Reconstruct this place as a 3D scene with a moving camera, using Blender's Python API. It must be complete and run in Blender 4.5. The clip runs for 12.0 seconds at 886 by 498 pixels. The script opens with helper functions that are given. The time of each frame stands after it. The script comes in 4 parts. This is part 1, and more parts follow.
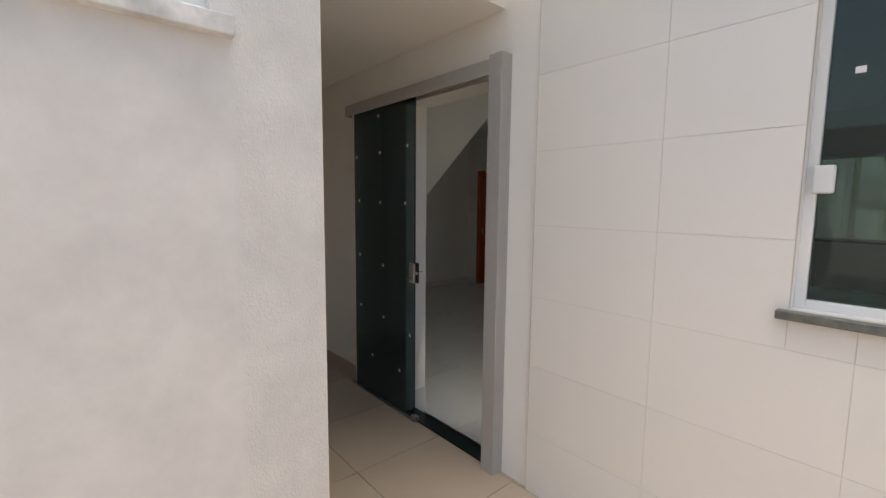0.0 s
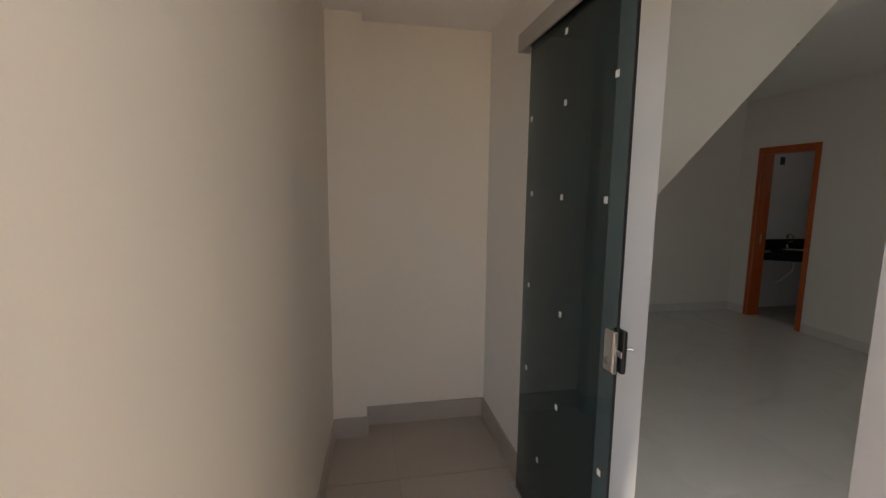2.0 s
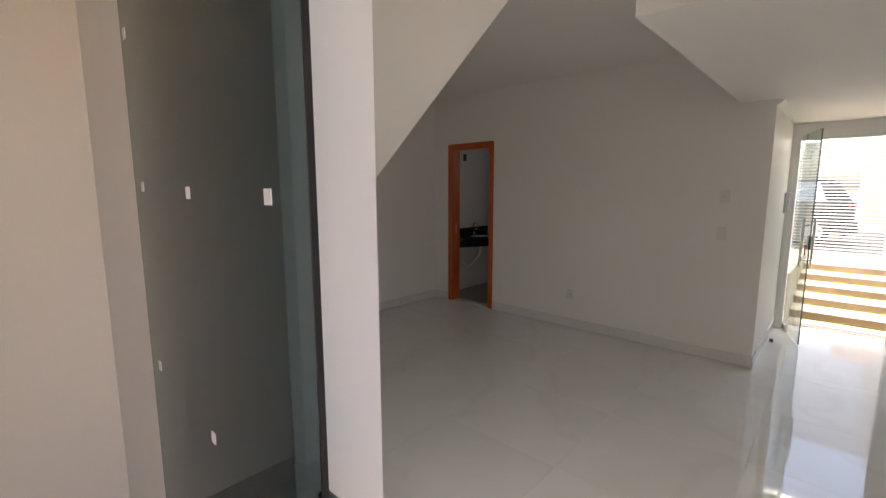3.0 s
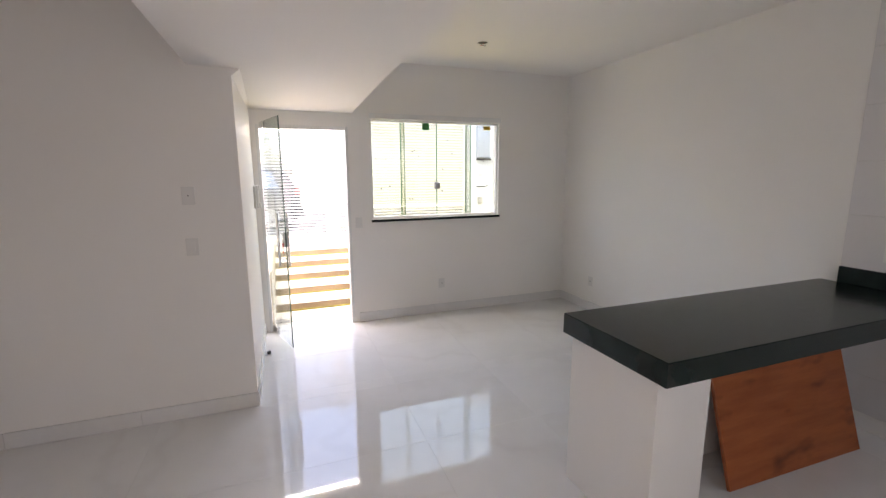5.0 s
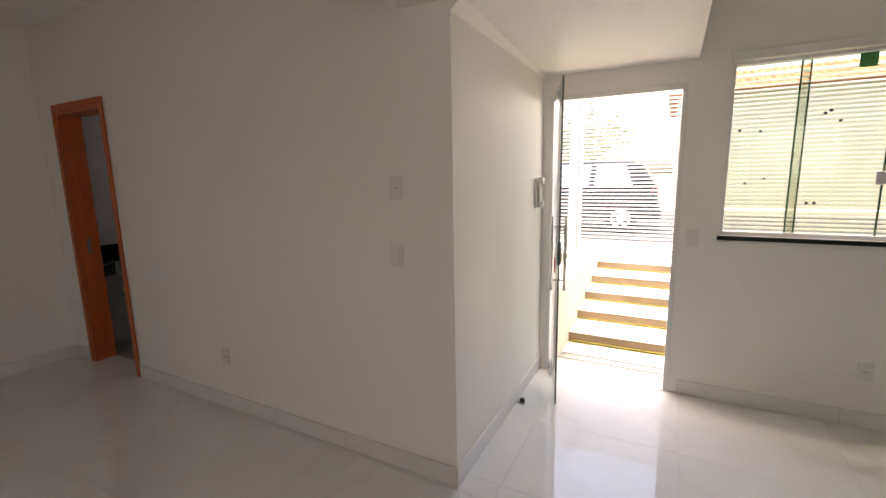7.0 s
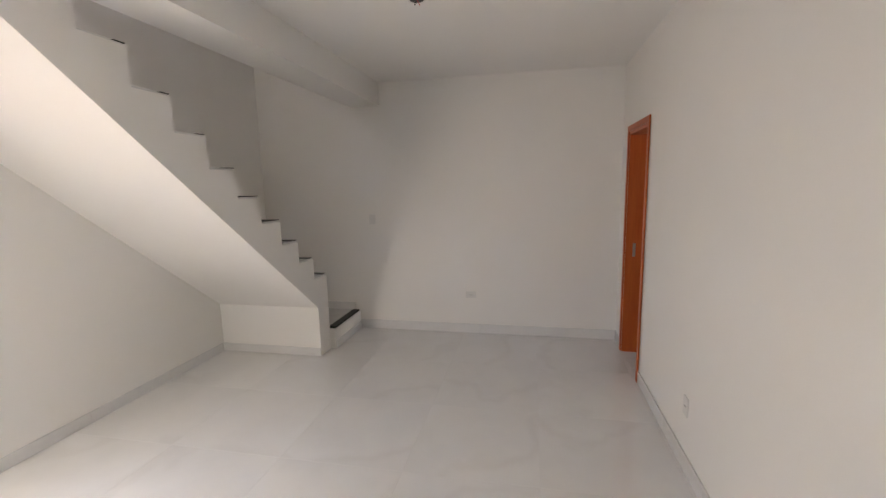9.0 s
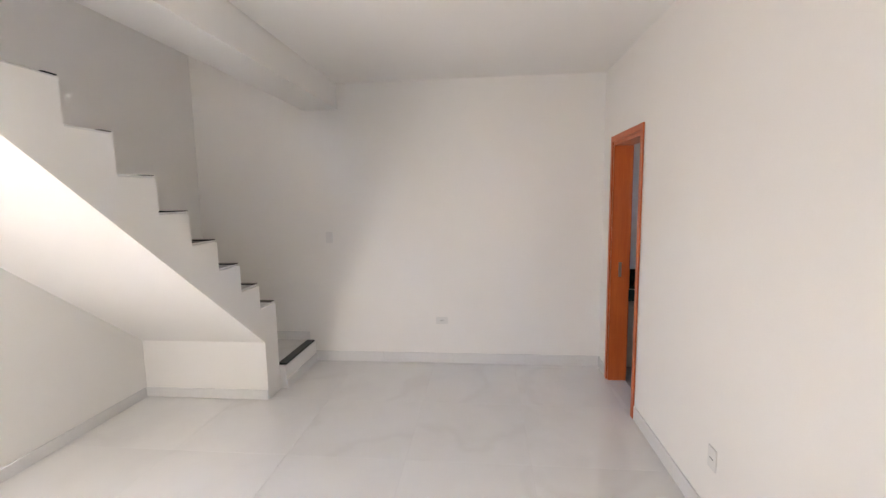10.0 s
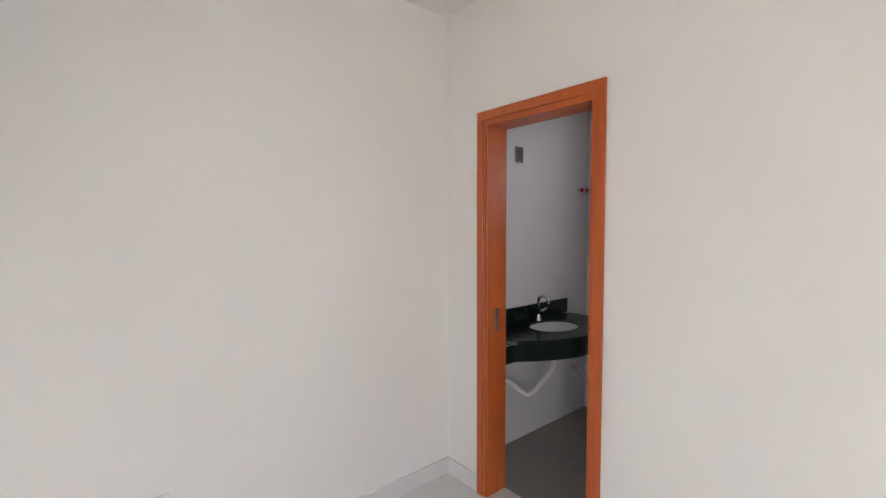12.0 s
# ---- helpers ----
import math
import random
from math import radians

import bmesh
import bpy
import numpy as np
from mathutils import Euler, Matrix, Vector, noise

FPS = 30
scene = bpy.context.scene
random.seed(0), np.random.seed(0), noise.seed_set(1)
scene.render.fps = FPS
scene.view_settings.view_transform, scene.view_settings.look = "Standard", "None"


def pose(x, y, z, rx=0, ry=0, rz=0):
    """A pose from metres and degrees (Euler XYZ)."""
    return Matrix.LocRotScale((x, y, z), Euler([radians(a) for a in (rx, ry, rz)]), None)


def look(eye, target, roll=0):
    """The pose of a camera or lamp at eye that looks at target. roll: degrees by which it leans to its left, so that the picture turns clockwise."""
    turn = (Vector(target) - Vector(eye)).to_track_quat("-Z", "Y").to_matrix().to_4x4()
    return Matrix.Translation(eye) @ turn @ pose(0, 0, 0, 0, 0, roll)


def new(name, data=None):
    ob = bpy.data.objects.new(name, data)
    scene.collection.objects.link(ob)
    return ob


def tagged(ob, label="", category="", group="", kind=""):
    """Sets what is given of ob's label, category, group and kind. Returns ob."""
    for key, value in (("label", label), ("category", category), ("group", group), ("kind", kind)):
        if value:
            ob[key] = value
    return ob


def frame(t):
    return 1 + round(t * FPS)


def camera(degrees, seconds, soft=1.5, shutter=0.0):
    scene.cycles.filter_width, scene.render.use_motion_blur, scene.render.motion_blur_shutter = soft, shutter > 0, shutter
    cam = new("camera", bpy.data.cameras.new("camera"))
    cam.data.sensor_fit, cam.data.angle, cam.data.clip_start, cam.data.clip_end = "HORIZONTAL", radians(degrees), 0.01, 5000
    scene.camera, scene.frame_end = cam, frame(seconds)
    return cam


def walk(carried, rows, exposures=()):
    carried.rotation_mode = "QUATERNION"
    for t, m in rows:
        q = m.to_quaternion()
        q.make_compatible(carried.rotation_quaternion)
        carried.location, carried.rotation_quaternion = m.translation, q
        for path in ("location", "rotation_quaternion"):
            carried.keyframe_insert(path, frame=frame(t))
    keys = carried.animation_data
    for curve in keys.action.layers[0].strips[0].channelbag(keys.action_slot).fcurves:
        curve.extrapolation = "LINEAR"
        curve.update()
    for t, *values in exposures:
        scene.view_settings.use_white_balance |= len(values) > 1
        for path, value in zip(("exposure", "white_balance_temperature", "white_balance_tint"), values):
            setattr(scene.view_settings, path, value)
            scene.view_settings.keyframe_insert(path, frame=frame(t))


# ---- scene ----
cam = camera(91.4, 12.0, soft=1.4)
PATH = [
    (0, (2.338, -0.095, 1.594), (0.835, 1.207, 1.38), 0.6),
    (0.5, (2.131, 0.245, 1.592), (0.375, 1.177, 1.377), 0.2),
    (1, (1.818, 0.533, 1.59), (-0.074, 1.137, 1.363), 0.6),
    (1.5, (1.518, 0.787, 1.609), (-0.441, 1.107, 1.366), 0.8),
    (2, (1.2, 0.874, 1.608), (-0.747, 1.249, 1.344), 0.6),
    (2.5, (0.846, 1.081, 1.576), (-0.898, 2.025, 1.32), 0.1),
    (3, (0.484, 1.387, 1.596), (-0.861, 2.841, 1.321), -0.1),
    (3.3, (0.251, 1.613, 1.629), (-0.839, 3.264, 1.334), -0.7),
    (3.5, (0.038, 1.78, 1.67), (-0.81, 3.563, 1.351), -0.5),
    (3.7, (-0.136, 1.917, 1.679), (-0.679, 3.813, 1.35), -0.1),
    (5.3, (0.48, 2.997, 1.629), (1.273, 4.801, 1.286), -0.3),
    (5.5, (0.606, 3.127, 1.616), (1.437, 4.914, 1.271), -0.2),
    (6, (0.623, 3.335, 1.725), (1.412, 5.129, 1.331), 1.0),
    (6.5, (0.827, 3.773, 1.552), (0.814, 5.745, 1.218), -0.3),
    (7, (0.885, 4.19, 1.574), (-0.034, 5.935, 1.243), -1.1),
    (7.5, (0.789, 4.585, 1.624), (-0.746, 5.813, 1.254), -2.4),
    (9.3, (0.851, 5.083, 1.707), (-1.072, 4.615, 1.414), -0.9),
    (9.5, (0.739, 5.054, 1.7), (-1.201, 4.648, 1.428), -0.9),
    (10, (0.376, 4.854, 1.695), (-1.6, 4.66, 1.461), -0.9),
    (10.5, (-0.072, 4.643, 1.69), (-2.061, 4.667, 1.481), -0.9),
    (11, (-0.671, 4.373, 1.663), (-2.619, 4.79, 1.488), -0.8),
    (11.5, (-1.235, 4.261, 1.639), (-3.044, 5.101, 1.488), -0.6),
    (12, (-1.879, 4.234, 1.579), (-3.411, 5.515, 1.468), -0.2),
]

# exposure follows the clip's own automatic exposure
EXPOSURES = [(0, 1.35, 7250, 5), (1.0, 1.68, 7250, 5), (1.6, 2.1, 7200, 7), (2.0, 2.23, 7450, 8), (2.5, 2.68, 8400, 13), (3.0, 3.03, 7500, 14), (3.6, 3.28, 7300, 16), (5.3, 3.56, 7000, 20), (6.2, 3.5, 7250, 19), (7.0, 3.18, 7800, 18), (7.7, 3.08, 8500, 16), (9.3, 4.8, 7050, 15), (10.5, 5.2, 6950, 15), (12.0, 5.24, 6700, 12)]
walk(cam, [(t, look(eye, target, roll)) for t, eye, target, roll in PATH], EXPOSURES)

# ---- world and light ----
world = bpy.data.worlds.new("sky")
scene.world = world
world.use_nodes = True
wn = world.node_tree.nodes
sky = wn.new("ShaderNodeTexSky")
sky.sky_type = "NISHITA"
sky.sun_disc = False
sky.sun_elevation = radians(80)
sky.sun_rotation = radians(-100)
sky.air_density, sky.dust_density = 1.0, 4.0
wn["Background"].inputs["Strength"].default_value = 0.12
world.node_tree.links.new(sky.outputs[0], wn["Background"].inputs["Color"])

sun = new("sun", bpy.data.lights.new("sun", "SUN"))
sun.data.energy, sun.data.angle, sun.data.color = 0.75, radians(35), (1.0, 0.95, 0.88)
SUN_UP, SUN_TURN = radians(80), radians(-100)
sun.matrix_world = look((math.cos(SUN_UP) * -math.sin(SUN_TURN) * 20, math.cos(SUN_UP) * math.cos(SUN_TURN) * 20, math.sin(SUN_UP) * 20), (0, 0, 0))



def window_light(name, eye, target, width, height, power, spread=180, tone=(1.0, 0.97, 0.93)):
    """An area lamp added at an opening to strengthen the sky's light."""
    lamp = new(name, bpy.data.lights.new(name, "AREA"))
    lamp.data.shape, lamp.data.size, lamp.data.size_y, lamp.data.energy = "RECTANGLE", width, height, power
    lamp.data.color, lamp.data.spread = tone, radians(spread)
    lamp.matrix_world = look(eye, target)


window_light("skylight_sliding_door", (0.25, 2.08, 0.9), (-1.1, 5, 0.25), 0.62, 1.2, 1.0)
window_light("skylight_kitchen_window", (2.61, 1.91, 1.82), (1.9, 6, 0.0), 1.1, 1.0, 0.5)
window_light("skylight_front_door", (0.50, 7.66, 2.10), (0.50, 7.2, 1.0), 0.82, 0.05, 0.5)
# Warm fill added for the dark stairwell, at an unseen upper hole.
window_light("stairwell_fill", (0.6, 1.90, 4.05), (-2.2, 3.1, 1.2), 1.1, 1.0, 0.6, 180, (1.0, 0.90, 0.79))


# ---- materials ----
def material(name, base, rough=0.5, metal=0.0):
    m = bpy.data.materials.new(name)
    m.use_nodes = True
    b = m.node_tree.nodes["Principled BSDF"]
    b.inputs["Base Color"].default_value = (*base, 1)
    b.inputs["Roughness"].default_value = rough
    b.inputs["Metallic"].default_value = metal
    return m


def nodes_of(m):
    return m.node_tree.nodes, m.node_tree.links, m.node_tree.nodes["Principled BSDF"]


def coords(m, scale=(1, 1, 1)):
    n, l, _ = nodes_of(m)
    c, mp = n.new("ShaderNodeTexCoord"), n.new("ShaderNodeMapping")
    geo = n.new("ShaderNodeNewGeometry")
    mp.inputs["Scale"].default_value = scale
    l.new(geo.outputs["Position"], mp.inputs["Vector"])
    return mp.outputs[0]


def noise_node(m, vec, scale, detail=4, rough=0.55):
    n, l, _ = nodes_of(m)
    t = n.new("ShaderNodeTexNoise")
    t.inputs["Scale"].default_value, t.inputs["Detail"].default_value, t.inputs["Roughness"].default_value = scale, detail, rough
    l.new(vec, t.inputs["Vector"])
    return t.outputs["Fac"]


def ramp(m, fac, stops):
    n, l, _ = nodes_of(m)
    r = n.new("ShaderNodeValToRGB")
    while len(r.color_ramp.elements) < len(stops):
        r.color_ramp.elements.new(0.5)
    for e, (p, c) in zip(r.color_ramp.elements, stops):
        e.position, e.color = p, (*c, 1)
    l.new(fac, r.inputs[0])
    return r.outputs[0]


def mix(m, fac, a, b, mode="MIX"):
    n, l, _ = nodes_of(m)
    x = n.new("ShaderNodeMix")
    x.data_type, x.blend_type = "RGBA", mode
    for sock, v in ((x.inputs[0], fac), (x.inputs[6], a), (x.inputs[7], b)):
        if isinstance(v, (int, float)):
            sock.default_value = v
        elif isinstance(v, tuple):
            sock.default_value = (*v, 1)
        else:
            l.new(v, sock)
    return x.outputs[2]


def bump(m, height, strength, distance):
    n, l, b = nodes_of(m)
    u = n.new("ShaderNodeBump")
    u.inputs["Strength"].default_value, u.inputs["Distance"].default_value = strength, distance
    l.new(height, u.inputs["Height"])
    l.new(u.outputs[0], b.inputs["Normal"])


def varied(name, base, rough=0.5, spread=0.06, coarse=0.7, fine=40, relief=0.1, depth=0.001, metal=0.0, per_object=0.0):
    """A surface whose tone drifts at two scales, with a fine relief."""
    m = material(name, base, rough, metal)
    n, l, b = nodes_of(m)
    v = coords(m)
    lo = tuple(c * (1 - spread) for c in base)
    hi = tuple(min(1, c * (1 + spread)) for c in base)
    big = ramp(m, noise_node(m, v, coarse, 5), [(0.35, lo), (0.65, hi)])
    small = noise_node(m, v, fine, 3)
    tone = mix(m, 0.25, big, ramp(m, small, [(0.3, lo), (0.7, hi)]))
    if per_object:
        info = n.new("ShaderNodeObjectInfo")
        tone = mix(m, 1.0, tone, ramp(m, info.outputs["Random"], [(0, (1 - per_object,) * 3), (1, (1, 1, 1))]), "MULTIPLY")
    l.new(tone, b.inputs["Base Color"])
    rr = n.new("ShaderNodeMapRange")
    rr.inputs[3].default_value, rr.inputs[4].default_value = max(0.02, rough - 0.06), min(1, rough + 0.06)
    l.new(noise_node(m, v, coarse * 3, 4), rr.inputs[0])
    l.new(rr.outputs[0], b.inputs["Roughness"])
    bump(m, small, relief, depth)
    return m


def glass_material(name, tint, rough=0.0, base=0.04):
    """Thin architectural glass: tinted pass-through with a sheen that grows towards grazing angles."""
    m = bpy.data.materials.new(name)
    m.use_nodes = True
    n, l = m.node_tree.nodes, m.node_tree.links
    n.remove(n["Principled BSDF"])
    t, g, f, x = n.new("ShaderNodeBsdfTransparent"), n.new("ShaderNodeBsdfGlossy"), n.new("ShaderNodeLayerWeight"), n.new("ShaderNodeMixShader")
    t.inputs[0].default_value = (*tint, 1)
    g.inputs["Roughness"].default_value = rough
    p, a = n.new("ShaderNodeMath"), n.new("ShaderNodeMath")
    p.operation, a.operation = "POWER", "MULTIPLY_ADD"
    p.inputs[1].default_value = 5.0
    a.inputs[1].default_value, a.inputs[2].default_value = 1 - base, base
    l.new(f.outputs["Facing"], p.inputs[0])
    l.new(p.outputs[0], a.inputs[0])
    l.new(a.outputs[0], x.inputs[0])
    l.new(t.outputs[0], x.inputs[1])
    l.new(g.outputs[0], x.inputs[2])
    l.new(x.outputs[0], n["Material Output"].inputs[0])
    return m


PAINT = varied("white_wall_paint", (0.87, 0.85, 0.82), 0.55, 0.025, 0.5, 180, 0.08, 0.0006)
CEILING = varied("white_ceiling_paint", (0.88, 0.865, 0.84), 0.7, 0.02, 0.5, 200, 0.05, 0.0005)
PASSAGE_PAINT = varied("cream_passage_paint", (0.85, 0.775, 0.665), 0.5, 0.03, 0.6, 150, 0.08, 0.0007)
BASE = varied("marbled_baseboard_tile", (0.78, 0.77, 0.76), 0.18, 0.05, 1.2, 30, 0.02, 0.0003)
PASSAGE_BASE = varied("beige_baseboard_tile", (0.46, 0.39, 0.33), 0.3, 0.06, 2, 40, 0.05, 0.0004)
YARD_TILE = varied("beige_porcelain_floor", (0.47, 0.385, 0.305), 0.32, 0.06, 1.5, 60, 0.05, 0.0004, per_object=0.05)
GROUT = varied("grey_grout", (0.40, 0.345, 0.285), 0.85, 0.1, 3, 120, 0.3, 0.001)
LIGHT_GROUT = varied("light_grout", (0.72, 0.70, 0.68), 0.8, 0.06, 3, 120, 0.3, 0.001)
FACADE_TILE = varied("cream_wall_tile", (0.84, 0.81, 0.77), 0.38, 0.02, 1.0, 90, 0.04, 0.0004, per_object=0.03)
FACADE_GROUT = varied("tan_wall_grout", (0.70, 0.61, 0.53), 0.85, 0.05, 3, 120, 0.3, 0.001)
GRANITE = varied("black_granite", (0.010, 0.019, 0.018), 0.2, 0.4, 6, 260, 0.02, 0.0002)
GRANITE.node_tree.nodes["Principled BSDF"].inputs["Specular IOR Level"].default_value = 0.32
GREY_STONE = varied("grey_green_granite_sill", (0.13, 0.135, 0.12), 0.35, 0.35, 20, 160, 0.1, 0.0005)
FRAME_GREY = varied("grey_painted_frame", (0.40, 0.385, 0.37), 0.5, 0.05, 2, 60, 0.1, 0.0006)
ALU_WHITE = varied("white_aluminium", (0.78, 0.78, 0.77), 0.35, 0.02, 2, 100, 0.02, 0.0002)
CHROME = varied("chrome", (0.72, 0.72, 0.72), 0.12, 0.05, 8, 100, 0.02, 0.0002, metal=1.0)
STEEL = varied("brushed_steel", (0.55, 0.55, 0.55), 0.3, 0.06, 8, 200, 0.05, 0.0002, metal=1.0)
BLACK_PLASTIC = varied("black_plastic", (0.02, 0.02, 0.02), 0.4, 0.1, 8, 100, 0.05, 0.0003)
WHITE_PLASTIC = varied("white_plastic", (0.76, 0.75, 0.73), 0.35, 0.02, 4, 100, 0.02, 0.0002)
CERAMIC = varied("white_ceramic", (0.80, 0.80, 0.78), 0.08, 0.02, 3, 60, 0.01, 0.0002)
PIPE = varied("white_pvc", (0.74, 0.73, 0.71), 0.4, 0.03, 6, 80, 0.02, 0.0002)
# On the steps, this brown and the pale below also hold shade and skylight.
CONCRETE = varied("weathered_shaded_concrete", (0.30, 0.22, 0.14), 0.85, 0.2, 2.5, 50, 0.4, 0.003)
PALE_CONCRETE = varied("pale_concrete_tread", (0.50, 0.47, 0.41), 0.85, 0.12, 2.5, 50, 0.3, 0.002)
STREET = varied("asphalt", (0.055, 0.055, 0.055), 0.9, 0.25, 1.5, 80, 0.5, 0.004)
EARTH = varied("bare_earth", (0.22, 0.17, 0.11), 0.95, 0.3, 1.5, 60, 0.6, 0.01)
WHITE_GATE = varied("white_painted_steel", (0.64, 0.64, 0.63), 0.4, 0.03, 3, 80, 0.05, 0.0004)
NEIGHBOUR = varied("pale_green_render", (0.52, 0.52, 0.39), 0.85, 0.08, 0.8, 50, 0.3, 0.002)
ROOF_TILE = varied("orange_clay_tile", (0.50, 0.20, 0.09), 0.8, 0.2, 2, 40, 0.4, 0.004, per_object=0.25)
BARK = varied("bark", (0.14, 0.10, 0.07), 0.95, 0.3, 6, 50, 0.8, 0.01)
LEAF = varied("yellow_green_leaf", (0.12, 0.13, 0.03), 0.6, 0.35, 1.5, 20, 0.2, 0.001)
CAR_PAINT = varied("dark_car_paint", (0.02, 0.022, 0.026), 0.15, 0.1, 2, 80, 0.01, 0.0002)
RUBBER = varied("tyre_rubber", (0.02, 0.02, 0.02), 0.85, 0.2, 8, 80, 0.3, 0.002)
RIM = varied("silver_rim", (0.72, 0.72, 0.72), 0.3, 0.05, 8, 80, 0.02, 0.0003, metal=0.6)
BATH_FLOOR = varied("grey_bath_tile", (0.27, 0.25, 0.225), 0.3, 0.08, 2, 50, 0.05, 0.0004, per_object=0.05)
BATH_TILE = varied("white_bath_tile", (0.74, 0.72, 0.72), 0.15, 0.02, 1, 60, 0.02, 0.0003, per_object=0.02)
STICKER = varied("white_sticker", (0.80, 0.79, 0.76), 0.6, 0.03, 10, 100, 0.05, 0.0002)
GREEN_LABEL = varied("green_label", (0.05, 0.30, 0.08), 0.5, 0.08, 10, 100, 0.05, 0.0002)
YELLOW_LABEL = varied("yellow_label", (0.65, 0.42, 0.03), 0.5, 0.08, 10, 100, 0.05, 0.0002)
RED_PLASTIC = varied("red_plastic_tag", (0.55, 0.05, 0.04), 0.4, 0.08, 10, 100, 0.05, 0.0002)
SMOKED = glass_material("smoked_green_glass", (0.40, 0.48, 0.49))
CLEAR = glass_material("clear_glass", (0.82, 0.86, 0.84), base=0.04)
GREEN_GLASS = glass_material("green_glass", (0.81, 0.84, 0.775))
GREEN_EDGE = varied("green_glass_edge", (0.03, 0.12, 0.055), 0.2, 0.1, 5, 80, 0.02, 0.0002)
PALE_EDGE = varied("dark_glass_edge", (0.10, 0.14, 0.12), 0.15, 0.1, 5, 80, 0.02, 0.0002)
CAR_GLASS = varied("car_window_glass", (0.45, 0.47, 0.50), 0.08, 0.1, 2, 60, 0.01, 0.0001, metal=0.8)


def marble():
    m = material("white_marbled_porcelain", (0.78, 0.77, 0.76), 0.05)
    n, l, b = nodes_of(m)
    v = coords(m)
    info = n.new("ShaderNodeObjectInfo")
    shift = n.new("ShaderNodeVectorMath")
    shift.operation = "MULTIPLY_ADD"
    shift.inputs[1].default_value = (1, 1, 1)
    comb = n.new("ShaderNodeCombineXYZ")
    times = n.new("ShaderNodeMath")
    times.operation = "MULTIPLY"
    times.inputs[1].default_value = 37.0
    l.new(info.outputs["Random"], times.inputs[0])
    l.new(times.outputs[0], comb.inputs[2])
    l.new(v, shift.inputs[0])
    l.new(comb.outputs[0], shift.inputs[2])
    w = n.new("ShaderNodeTexWave")
    w.wave_type, w.bands_direction = "BANDS", "DIAGONAL"
    w.inputs["Scale"].default_value, w.inputs["Distortion"].default_value = 0.45, 14
    w.inputs["Detail"].default_value, w.inputs["Detail Scale"].default_value = 5, 1.1
    l.new(shift.outputs[0], w.inputs["Vector"])
    vein = ramp(m, w.outputs["Fac"], [(0.0, (0.797, 0.785, 0.772)), (0.05, (0.82, 0.81, 0.80)), (0.14, (0.833, 0.824, 0.814))])
    cloud = ramp(m, noise_node(m, shift.outputs[0], 1.6, 6), [(0.35, (0.94, 0.94, 0.94)), (0.6, (1, 1, 1))])
    l.new(mix(m, 1.0, vein, cloud, "MULTIPLY"), b.inputs["Base Color"])
    rr = n.new("ShaderNodeMapRange")
    rr.inputs[3].default_value, rr.inputs[4].default_value = 0.02, 0.07
    b.inputs["Specular IOR Level"].default_value = 0.85
    l.new(noise_node(m, v, 5, 5), rr.inputs[0])
    l.new(rr.outputs[0], b.inputs["Roughness"])
    bump(m, noise_node(m, v, 2.5, 2), 0.05, 0.002)
    return m


MARBLE = marble()


def wood(name, dark, light, rough=0.35):
    m = material(name, light, rough)
    n, l, b = nodes_of(m)
    v = coords(m, (9, 9, 0.7))
    grain = noise_node(m, v, 3.0, 8, 0.65)
    fibre = noise_node(m, coords(m, (120, 120, 3)), 1.0, 3)
    tone = mix(m, 0.3, ramp(m, grain, [(0.3, dark), (0.65, light)]), ramp(m, fibre, [(0.3, dark), (0.7, light)]))
    l.new(tone, b.inputs["Base Color"])
    bump(m, fibre, 0.15, 0.0008)
    return m


def board_wood():
    m = material("varnished_orange_board", (0.4, 0.15, 0.05), 0.3)
    n, l, b = nodes_of(m)
    grain = noise_node(m, coords(m, (1.2, 6, 9)), 2.2, 8, 0.6)
    knots = noise_node(m, coords(m, (2.2, 5, 5)), 1.6, 2)
    tone = mix(m, 1.0, ramp(m, grain, [(0.3, (0.31, 0.072, 0.018)), (0.65, (0.43, 0.118, 0.034))]), ramp(m, knots, [(0.28, (0.45, 0.4, 0.35)), (0.42, (1, 1, 1))]), "MULTIPLY")
    l.new(tone, b.inputs["Base Color"])
    bump(m, grain, 0.1, 0.0008)
    return m


DOOR_WOOD = wood("orange_varnished_wood", (0.44, 0.078, 0.016), (0.57, 0.132, 0.031))
BOARD = board_wood()


